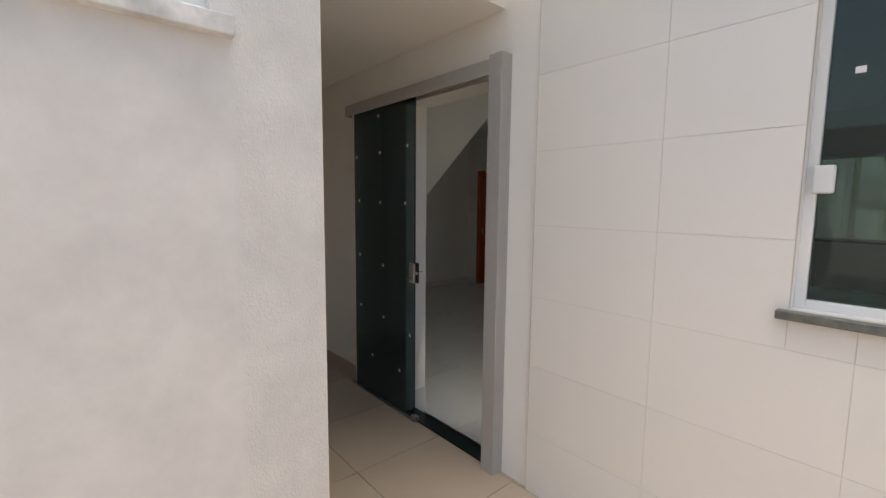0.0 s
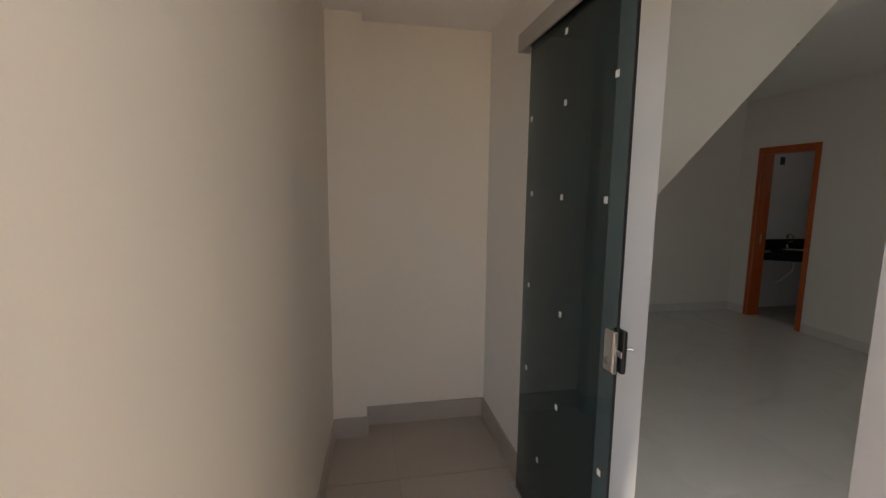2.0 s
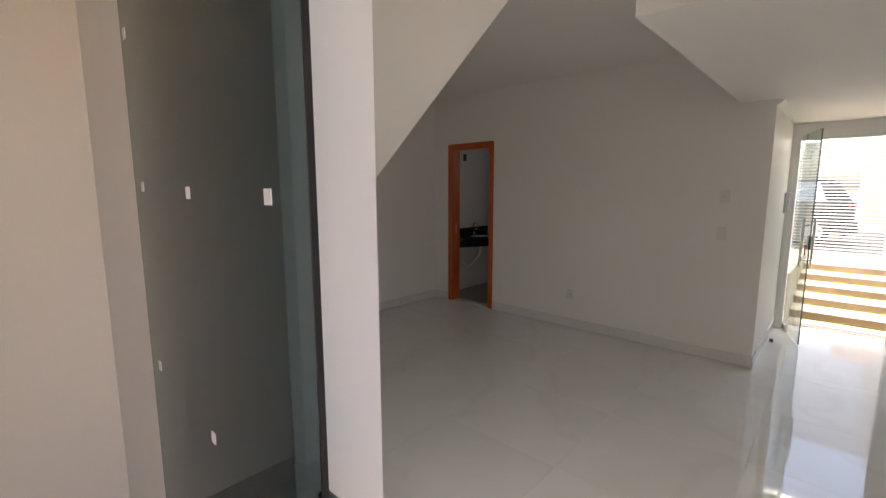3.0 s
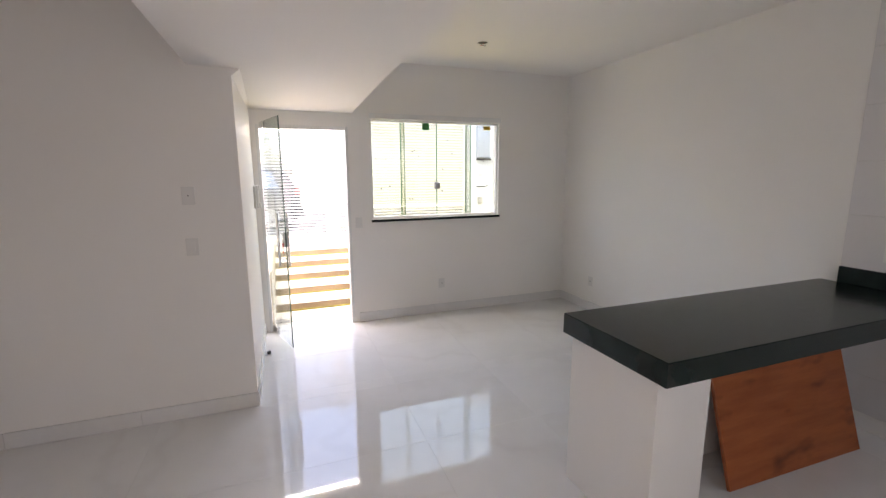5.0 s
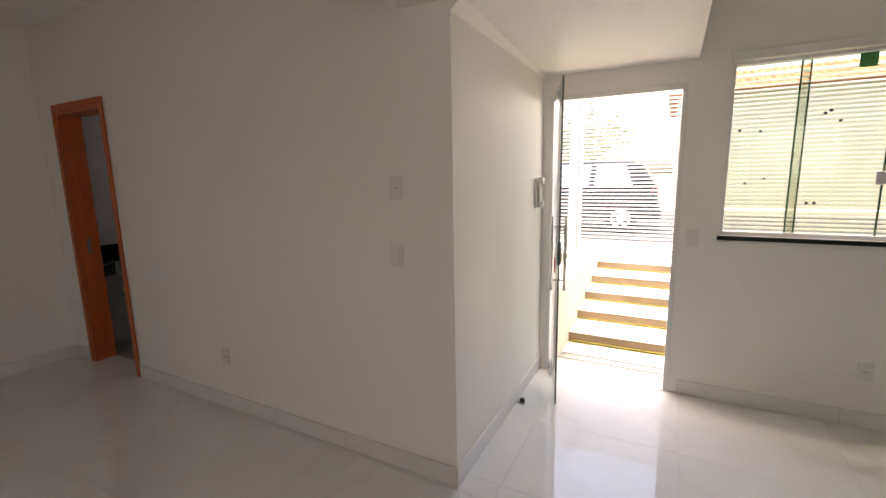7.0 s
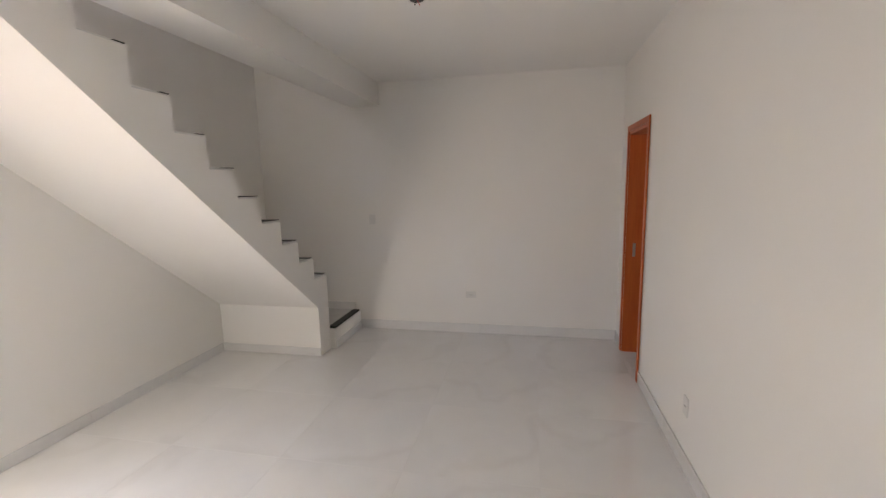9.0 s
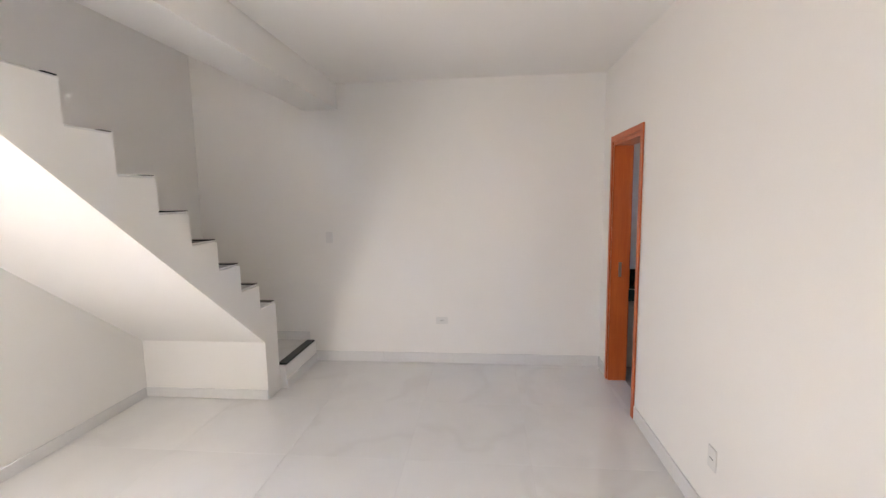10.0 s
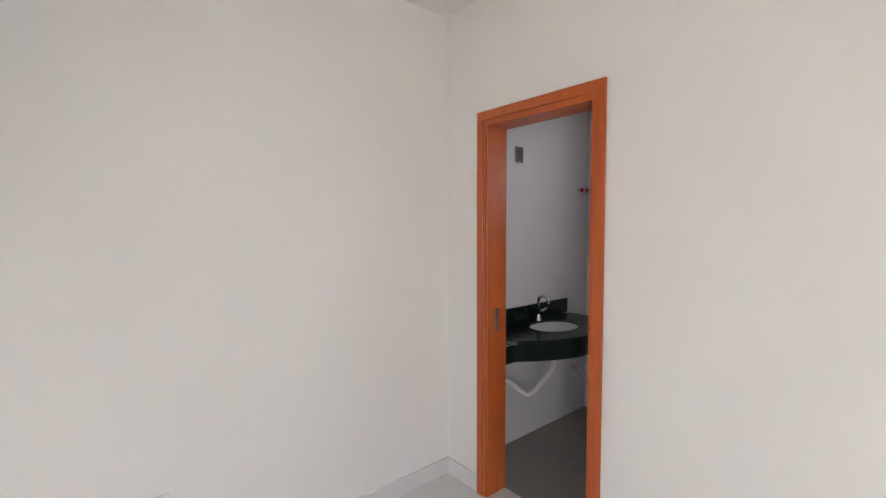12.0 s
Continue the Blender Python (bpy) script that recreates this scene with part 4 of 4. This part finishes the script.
# ---- front window ----
def front_window():
    x0, x1, z0, z1 = FWIN
    w = holder("window_front", (x0, NORTH, z0), "green tempered glass sliding window of four panes with a dark sill", "window", kind="structure")
    y = NORTH + 0.07
    part("window_frame", boxes(((x0, y - 0.035, z0), (x0 + 0.018, y + 0.035, z1)), ((x1 - 0.018, y - 0.035, z0), (x1, y + 0.035, z1)), ((x0 + 0.0182, y - 0.035, z0), (x1 - 0.0182, y + 0.035, z0 + 0.025)), bevel=0.002), ALU_WHITE, w)
    part("top_track", one((x0 - 0.01, NORTH - 0.018, z1 - 0.0), (x1 + 0.012, NORTH - 0.0005, z1 + 0.055), 0.003), ALU_WHITE, w, "white aluminium track cover")
    part("top_rail", one((x0 + 0.0182, y - 0.035, z1 - 0.02), (x1 - 0.0182, y + 0.035, z1), 0.002), ALU_WHITE, w)
    step = (x1 - x0 - 0.04) / 4
    for k in range(4):
        lap = 0.05
        a, b = x0 + 0.02 + k * step, x0 + 0.02 + (k + 1) * step
        off = -0.016 if k in (1, 2) else 0.012
        a2, b2 = (a - (lap if k == 1 else 0), b + (lap if k == 2 else 0))
        g = part("pane", one((a2 + 0.001, y + off, z0 + 0.026), (b2 - 0.001, y + off + 0.008, z1 - 0.021)), GREEN_GLASS, w, "green tinted glass pane")
        g.visible_shadow = False
        edges = {0: (b,), 1: (a2, b), 2: (b2,), 3: (a,)}[k]
        for e in edges:
            part("pane_edge", one((e - 0.004, y + off - 0.001, z0 + 0.026), (e + 0.004, y + off + 0.009, z1 - 0.021)), GREEN_EDGE, g, "deep green glass edge")
        rnd = random.Random(30 + k)
        for i in range(5):
            sx, sz = rnd.uniform(a + 0.04, b - 0.04), rnd.uniform(z0 + 0.12, z1 - 0.12)
            part("adhesive_dot", one((sx - 0.008, y + off - 0.0025, sz - 0.008), (sx + 0.008, y + off - 0.001, sz + 0.008), 0.002), BLACK_PLASTIC, g, "small dark adhesive dot")
        if k == 1:
            part("label", one((b - 0.17, y + off - 0.0025, z1 - 0.10), (b - 0.09, y + off - 0.001, z1 - 0.022)), GREEN_LABEL, g, "green paper label")
        if k == 3:
            part("label", one((b - 0.15, y + off - 0.0025, z1 - 0.075), (b - 0.06, y + off - 0.001, z1 - 0.03)), YELLOW_LABEL, g, "yellow paper label")
    c = (x0 + x1) / 2
    part("lock", one((c - 0.035, y - 0.036, 1.48), (c + 0.035, y - 0.018, 1.555), 0.008, 3), STEEL, w, "steel centre lock")
    part("window_sill", one((x0 - 0.015, NORTH - 0.02, z0 - 0.028), (x1 + 0.015, NORTH + 0.19, z0 - 0.0005), 0.003), GRANITE, w, "black granite sill")


front_window()

# ---- front garden, steps and street ----
STREET_Z = 0.46
FENCE_Y = 10.55
ground = tagged(part("ground", one((-300, NORTH + 0.15, -0.4), (300, 500, -0.06)), EARTH), "bare earth ground around the plot", "ground", kind="structure")
tagged(part("ground_rear", one((-300, -500, -0.4), (300, NORTH + 0.149, -0.11)), EARTH), "bare earth ground behind the house", "ground", kind="structure")
tagged(part("road", one((-60, 11.9, -0.05), (60, 18.5, STREET_Z - 0.1)), STREET), "grey asphalt street", "road", kind="structure")
tagged(part("pavement", one((-60, 10.4, -0.05), (60, 11.9, STREET_Z), 0.01), PALE_CONCRETE), "pale concrete pavement with a kerb", "pavement", kind="structure")
tagged(part("pavement_far", one((-60, 18.5, -0.05), (60, 20.0, STREET_Z), 0.01), PALE_CONCRETE), "pale concrete pavement across the street", "pavement", kind="structure")

SX0, SX1 = 0.10, 1.35


def garden_steps():
    s = holder("garden_steps", (0.7, 8.3, 0), "weathered concrete garden steps with pale treads and mossy risers", "steps")
    y, z = 8.22, 0.005
    for k in range(5):
        z2 = z + 0.092
        st = part("step", one((SX0, y, -0.05), (SX1, 10.4, z2 - 0.01), 0.006), CONCRETE, s)
        # Pale top over brown riser: the fall of light is put into the colours.
        part("tread", one((SX0, y - 0.006, z2 - 0.0095), (SX1, y + 0.47, z2), 0.004, 2), PALE_CONCRETE, st, "tread paled for the light on its top")
        part("moss", one((SX0 + 0.02, y - 0.018, z - 0.0), (SX1 - 0.02, y - 0.0005, z + 0.016), 0.004), MOSS, st, "yellow green moss along the riser")
        y, z = y + 0.43, z2
    return s


MOSS = varied("yellow_moss", (0.28, 0.24, 0.05), 0.95, 0.35, 12, 90, 0.8, 0.004)
garden_steps()
tagged(part("entrance_slab", one((-1.6, NORTH + 0.15, -0.06), (EAST + 0.4, 8.22, 0.0)), PALE_CONCRETE), "pale concrete slab before the front door", "pavement", kind="structure")


def drain():
    d = holder("floor_drain", (0.5, 7.86, 0), "narrow steel drain grate across the entrance", "drain")
    part("frame", boxes(((0.0, 7.80, 0.0), (1.3, 7.812, 0.012)), ((0.0, 7.908, 0.0), (1.3, 7.92, 0.012))), STEEL, d)
    for k in range(52):
        part("bar", one((0.006 + k * 0.025, 7.8125, 0.002), (0.016 + k * 0.025, 7.9075, 0.010)), STEEL, d)


drain()
tagged(part("garden_curb", one((-0.14, 7.75, -0.06), (0.098, 10.4, 0.62), 0.015, 2), varied("pale_yellow_render", (0.66, 0.60, 0.46), 0.85, 0.12, 2, 60, 0.3, 0.002)), "pale yellow rendered low wall beside the steps", "wall")
tagged(part("planter", one((SX1 + 0.002, 7.95, -0.06), (EAST + 0.38, 10.4, 0.36), 0.02, 2), MOSS), "raised mossy earth bed beside the steps", "planter")
tagged(part("side_wall", one((EAST + 0.4, NORTH + 0.15, -0.05), (EAST + 0.55, 10.6, 2.75), 0.01), WHITE_GATE), "white rendered boundary wall of the front garden", "wall")
tagged(part("side_wall", one((-1.75, NORTH + 0.15, -0.05), (-1.6, 10.6, 2.75), 0.01), WHITE_GATE), "white rendered boundary wall of the front garden", "wall")


def gate_pillar():
    p = holder("gate_pillar", (3.98, FENCE_Y, STREET_Z), "white gate pillar with utility meter boxes", "pillar")
    x0, x1, yf = 3.62, EAST + 0.4, FENCE_Y - 0.2
    part("shaft", one((x0, yf, -0.05), (x1 - 0.002, FENCE_Y + 0.2, 3.1), 0.01), varied("blue_white_paint", (0.70, 0.74, 0.82), 0.6, 0.05, 1.5, 60, 0.1, 0.001), p)
    m = part("meter_box", one((x0 + 0.10, yf - 0.06, 1.95), (x0 + 0.36, yf - 0.0005, 2.55), 0.01, 2), varied("grey_meter_glass", (0.38, 0.42, 0.50), 0.2, 0.1, 3, 60, 0.02, 0.0005), p, "grey meter box")
    part("meter_lid", one((x0 + 0.08, yf - 0.075, 1.90), (x0 + 0.38, yf - 0.061, 1.94), 0.003), BLACK_PLASTIC, m)
    b = part("intercom_box", one((x0 + 0.14, yf - 0.03, 1.58), (x0 + 0.24, yf - 0.0005, 1.74), 0.006, 2), ALU_WHITE, p)
    for k in range(3):
        part("button", one((x0 + 0.16 + 0.025 * k, yf - 0.034, 1.62), (x0 + 0.175 + 0.025 * k, yf - 0.0305, 1.635)), BLACK_PLASTIC, b)
    part("letter_slot", one((x0 + 0.12, yf - 0.004, 1.40), (x0 + 0.30, yf - 0.0005, 1.42)), BLACK_PLASTIC, p)
    part("outlet_box", one((x0 + 0.14, yf - 0.03, 1.08), (x0 + 0.24, yf - 0.0005, 1.22), 0.005), STEEL, p)


gate_pillar()


def slat_panel(name, x0, x1, z0, z1, label, gate=False):
    p = holder(name, ((x0 + x1) / 2, FENCE_Y, z0), label, "gate" if gate else "fence")
    for x in (x0, x1 - 0.05):
        part("post", one((x, FENCE_Y - 0.025, z0 - 0.05), (x + 0.05, FENCE_Y + 0.025, z1 + 0.02), 0.004), WHITE_GATE, p)
    part("rail", one((x0 + 0.0505, FENCE_Y - 0.02, z1 - 0.02), (x1 - 0.0505, FENCE_Y + 0.02, z1 + 0.02), 0.003), WHITE_GATE, p)
    part("rail", one((x0 + 0.0505, FENCE_Y - 0.02, z0), (x1 - 0.0505, FENCE_Y + 0.02, z0 + 0.04), 0.003), WHITE_GATE, p)
    length = x1 - x0 - 0.101
    me = mesh_of(box(bmesh.new(), (-length / 2, -0.010, -0.0125), (length / 2, 0.010, 0.0125), 0.002), "slat", WHITE_GATE)
    z = z0 + 0.04 + 0.032
    while z < z1 - 0.03:
        s = new("slat", me)
        s.parent = p
        s.matrix_parent_inverse = p.matrix_world.inverted()
        s.location = ((x0 + x1) / 2, FENCE_Y, z)
        z += 0.05
    return p


slat_panel("slat_fence", -1.6, -0.36, STREET_Z + 0.01, 2.70, "white horizontal slat fence beside the pedestrian gate")
gate = slat_panel("pedestrian_gate", -0.28, 1.02, STREET_Z + 0.01, 2.60, "white horizontal slat pedestrian gate at the top of the steps", True)
part("latch", one((0.90, FENCE_Y - 0.06, 1.18), (1.0, FENCE_Y - 0.0255, 1.36), 0.006), WHITE_GATE, gate)
part("gate_handle", tube([(0.995, FENCE_Y - 0.026, 1.05), (0.995, FENCE_Y - 0.07, 1.07), (0.995, FENCE_Y - 0.07, 1.15), (0.995, FENCE_Y - 0.026, 1.17)], 0.008, 8), STEEL, gate, smooth=True)
tagged(part("gate_post", one((-0.36, FENCE_Y - 0.06, STREET_Z), (-0.285, FENCE_Y + 0.06, 2.75), 0.006), WHITE_GATE), "white square steel gate post", "post")
tagged(part("gate_post", one((1.03, FENCE_Y - 0.06, STREET_Z), (1.13, FENCE_Y + 0.06, 2.75), 0.006), WHITE_GATE), "white square steel gate post", "post")
slat_panel("driveway_gate", 1.14, 3.61, STREET_Z + 0.01, 2.66, "white horizontal slat driveway gate in front of the window")


# ---- parked car ----
def car():
    base = STREET_Z - 0.1
    c = holder("car", (-1.35, 14.4, base), "dark grey hatchback parked along the street", "car")
    rear, front, y0, y1 = 0.65, -3.35, 13.6, 15.3
    side = [(rear, 0.42), (rear + 0.02, 0.70), (rear - 0.02, 0.93), (rear - 0.30, 1.38), (rear - 0.55, 1.46), (rear - 1.7, 1.47), (rear - 2.35, 1.28), (rear - 2.9, 0.98), (front + 0.25, 0.86), (front + 0.02, 0.68), (front, 0.40), (front + 0.15, 0.24)]
    wheels = (rear - 0.65, front + 0.78)
    for wx in wheels[::-1]:
        side += [(wx + 0.34 * math.cos(math.pi - k * math.pi / 10), 0.30 + 0.34 * math.sin(math.pi - k * math.pi / 10)) for k in range(11)]
    side += [(rear - 0.1, 0.24)]
    bm = prism([(x, z + base) for x, z in side], "y", y0, y1)
    for v in bm.verts:
        h = (v.co.z - base - 0.95) / 0.55
        if h > 0:
            v.co.y += (0.14 if v.co.y < 14.4 else -0.14) * h
    bmesh.ops.bevel(bm, geom=[e for e in bm.edges if abs(e.verts[0].co.y - e.verts[1].co.y) < 0.02 and min(e.verts[0].co.z, e.verts[1].co.z) > base + 0.35], offset=0.04, segments=3, profile=0.5, affect="EDGES")
    body = part("body", bm, CAR_PAINT, c)
    for x0, x1 in ((rear - 0.42, rear - 1.18), (rear - 1.26, rear - 2.25)):
        drop = 0.30 if x1 < rear - 2 else 0.04
        pts = [(x0 - 0.02, 0.97), (x1, 0.97), (x1 + drop, 1.36 - 0.2 * (drop > 0.1) * 0), (x0 - 0.18 * (x0 > 0), 1.38)]
        g = prism([(x, z + base) for x, z in pts], "y", y0 - 0.004, y0 + 0.03)
        for v in g.verts:
            v.co.y += 0.14 * max(0, (v.co.z - base - 0.95) / 0.55) - 0.004
        part("side_window", g, CAR_GLASS, body, "dark side window")
    for wx in wheels:
        for wy in (y0 + 0.11, y1 - 0.11):
            turn = Matrix.Translation((wx, wy, base + 0.30)) @ Matrix.Rotation(radians(90), 4, "X")
            tyre = lathe([(0.19, -0.09), (0.27, -0.10), (0.30, -0.08), (0.30, 0.08), (0.27, 0.10), (0.19, 0.09)], (0, 0, 0), 36)
            tyre.transform(turn)
            w = part("wheel", tyre, RUBBER, c, smooth=True)
            rim = bmesh.new()
            for k in range(7):
                box(rim, (-0.024, 0.03, 0.055), (0.024, 0.185, 0.085), 0.006, 1, Matrix.Rotation(k * math.tau / 7, 4, "Z"))
            hub = lathe([(0.0001, 0.095), (0.045, 0.09), (0.05, 0.05)], (0, 0, 0), 20)
            me = bpy.data.meshes.new("hub")
            hub.to_mesh(me)
            hub.free()
            rim.from_mesh(me)
            ring = lathe([(0.17, 0.05), (0.175, 0.095), (0.192, 0.095), (0.195, 0.05)], (0, 0, 0), 36)
            ring.to_mesh(me)
            ring.free()
            rim.from_mesh(me)
            rim.transform(turn)
            part("rim", rim, RIM, w, "silver alloy rim")
    part("tail_light", one((rear - 0.10, y0 + 0.02, base + 0.78), (rear + 0.022, y0 + 0.22, base + 0.98), 0.02, 2), RED_PLASTIC, body)
    part("bumper", one((rear - 0.05, y0 + 0.03, base + 0.30), (rear + 0.08, y1 - 0.03, base + 0.55), 0.03, 3), CAR_PAINT, body)
    part("door_handle", one((rear - 1.32, y0 - 0.02, base + 0.84), (rear - 1.16, y0 - 0.001, base + 0.87), 0.006), CHROME, body)
    part("mirror", one((rear - 2.28, y0 - 0.14, base + 0.93), (rear - 2.16, y0 - 0.0, base + 1.04), 0.03, 2), CAR_PAINT, body)


car()


# ---- trees ----
def tree(x, y, base, height, spread, seed, label):
    rnd = random.Random(seed)
    t = holder("tree", (x, y, base), label, "tree")
    bm = bmesh.new()
    tips = []

    def limb(p, d, length, r, depth):
        pts, rad = [p], [r]
        for k in range(4):
            d = (d + Vector((rnd.uniform(-0.2, 0.2), rnd.uniform(-0.2, 0.2), rnd.uniform(-0.05, 0.12)))).normalized()
            pts.append(pts[-1] + d * length / 4)
            rad.append(r * (1 - 0.14 * (k + 1)))
        rings = []
        for q, rr in zip(pts, rad):
            rings.append([bm.verts.new(q + Vector((rr * math.cos(a * math.tau / 7), rr * math.sin(a * math.tau / 7), 0))) for a in range(7)])
        for a, b in zip(rings, rings[1:]):
            for k in range(7):
                bm.faces.new((a[k], a[(k + 1) % 7], b[(k + 1) % 7], b[k]))
        if depth == 0:
            tips.extend(pts[2:])
            return
        for k in range(4 if depth > 1 else 3):
            a = rnd.uniform(0, math.tau)
            nd = (d * 0.5 + Vector((math.cos(a), math.sin(a), rnd.uniform(0.1, 0.7))) * 0.8).normalized()
            limb(pts[rnd.choice((2, 3, 4))], nd, length * rnd.uniform(0.55, 0.75), rad[-1] * 0.65, depth - 1)

    limb(Vector((x, y, base - 0.05)), Vector((0, 0, 1)), height * 0.42, 0.13, 3)
    part("trunk", bm, BARK, t, smooth=True)
    verts, faces = [], []
    for tip in tips:
        for k in range(16):
            c = tip + Vector((rnd.gauss(0, 0.28), rnd.gauss(0, 0.28), rnd.gauss(0, 0.22))) * spread
            u = Vector((rnd.gauss(0, 1), rnd.gauss(0, 1), rnd.gauss(0, 1))).normalized()
            w = u.orthogonal().normalized()
            s = rnd.uniform(0.05, 0.10)
            n0 = len(verts)
            verts += [c - u * s, c + w * s * 0.4, c + u * s, c - w * s * 0.4]
            faces.append((n0, n0 + 1, n0 + 2, n0 + 3))
    me = bpy.data.meshes.new("crown")
    me.from_pydata(verts, [], faces)
    me.materials.append(LEAF)
    ob = new("crown", me)
    ob.parent = t
    ob.matrix_parent_inverse = t.matrix_world.inverted()


tree(-1.9, 21.0, 0.0, 5.2, 1.5, 3, "yellow green street tree across the road")
tree(-3.5, 21.4, 0.0, 4.6, 1.5, 5, "yellow green street tree across the road")
tree(-5.0, 20.6, 0.0, 5.6, 1.6, 8, "yellow green street tree across the road")


# ---- house across the street ----
def house(x0, x1, y, height, mat, label, windows=True):
    h = holder("house", ((x0 + x1) / 2, y, 0.4), label, "house")
    part("wall", one((x0, y, 0.0), (x1, y + 6, height)), mat, h)
    for k in range(int((x1 - x0) / 2.4) if windows else 0):
        a = x0 + 0.8 + k * 2.4
        f = part("window", boxes(((a, y - 0.03, 1.6), (a + 1.2, y - 0.0005, 1.68)), ((a, y - 0.03, 2.6), (a + 1.2, y - 0.0005, 2.68)), ((a, y - 0.03, 1.682), (a + 0.08, y - 0.0005, 2.598)), ((a + 1.12, y - 0.03, 1.682), (a + 1.2, y - 0.0005, 2.598))), ALU_WHITE, h)
        part("pane", one((a + 0.082, y - 0.012, 1.682), (a + 1.118, y - 0.0005, 2.598)), CAR_GLASS, f)
    roof = part("roof", prism([(y - 0.5, height - 0.05), (y + 3, height + 1.1), (y + 6.4, height - 0.05)], "x", x0 - 0.3, x1 + 0.3), ROOF_TILE, h, "orange clay tile roof")
    slope = math.atan2(1.15, 3.5)
    half = bmesh.new()
    ring = []
    for e in (0, 1):
        ring.append([half.verts.new((0.11 * math.cos(k * math.pi / 6), e * 3.6 * math.cos(slope), 0.07 * math.sin(k * math.pi / 6) + e * 3.6 * math.sin(slope))) for k in range(7)])
    for k in range(6):
        half.faces.new((ring[0][k], ring[0][k + 1], ring[1][k + 1], ring[1][k]))
    half.faces.new(ring[0])
    me = mesh_of(half, "tile_row", ROOF_TILE)
    for k in range(int((x1 - x0 + 0.6) / 0.24)):
        o = new("tile_row", me)
        o.parent = roof
        o.matrix_parent_inverse = roof.matrix_world.inverted()
        o.location = (x0 - 0.18 + 0.24 * k, y - 0.55, height - 0.05)


house(0.9, 12.5, 22.0, 4.2, NEIGHBOUR, "pale green windowless house front with an orange clay tile roof", False)
house(-16.0, -5.5, 22.5, 3.1, PALE_CONCRETE, "pale rendered single storey house with an orange clay tile roof")
tagged(part("street_wall", one((-5.5, 20.2, 0.0), (0.9, 20.4, 1.5), 0.01), WHITE_GATE), "low white street wall between the houses", "wall")

# ---- tiles: floors and walls, piece by piece ----
cells = []
for x0, x1, y0, y1 in ((WEST, EAST - 0.001, SOUTH, BATH + 0.1), (-0.14, EAST - 0.001, BATH + 0.1005, NORTH)):
    for a, b in spans(x0, x1, -0.61, 0.81, 0.0012):
        for c, d in spans(y0, y1, 4.33, 0.81, 0.0012):
            cells.append(((a, c, -0.0022), (b - a, d - c, 0.0022)))
tile_set(floor, "floor_tile", MARBLE, cells, 0.0005)
cells = []
for a, b in spans(WEST, -2.1, WEST, 0.45, 0.0012):
    for c, d in spans(BATH + 0.15, NORTH, BATH + 0.15, 0.45, 0.0012):
        cells.append(((a, c, -0.0022), (b - a, d - c, 0.0022)))
tile_set(floor, "bathroom_tile", BATH_FLOOR, cells)
cells = []
for a, b in spans(END, 6.9, 0.28, 0.62, 0.004):
    for c, d in spans(-3.9, OUT, 0.44, 0.62, 0.004):
        if a < ANNEX - 0.1 and d < PASS + 0.05:
            continue
        cells.append(((a, c, GROUND_Z - 0.008), (b - a, d - c, 0.008)))
tile_set(yard, "floor_tile", YARD_TILE, cells)
cells = []
for a, b in spans(0.99, 6.9, 1.595, 0.605, 0.0012):
    for c, d in spans(GROUND_Z, 3.4, 1.12, 0.3645, 0.0018):
        x0, x1, z0, z1 = KWIN
        if b <= x0 or a >= x1 or d <= z0 or c >= z1:
            cells.append(((a, OUT - 0.022, c), (b - a, 0.0025, d - c)))
            continue
        if a < x0 - 0.01:
            cells.append(((a, OUT - 0.022, c), (x0 - a, 0.0025, d - c)))
        if b > x1 + 0.01:
            cells.append(((x1, OUT - 0.022, c), (b - x1, 0.0025, d - c)))
        m0, m1 = max(a, x0), min(b, x1)
        if c < z0 - 0.01:
            cells.append(((m0 + 0.001, OUT - 0.022, c), (m1 - m0 - 0.001, 0.0025, z0 - c)))
        if d > z1 + 0.01:
            cells.append(((m0 + 0.001, OUT - 0.022, z1), (m1 - m0 - 0.001, 0.0025, d - z1)))
tile_set(facade, "wall_tile", FACADE_TILE, cells, 0.0006)
cells = []
for c, d in spans(SOUTH + 0.014, 4.50, 4.50, 0.60, 0.002):
    for e, f in spans(0.112, CEIL - 0.002, TOP + 0.11, 0.34, 0.002):
        cells.append(((EAST - 0.010, c, e), (0.006, d - c, f - e)))
tile_set(kit, "wall_tile", BATH_TILE, cells)
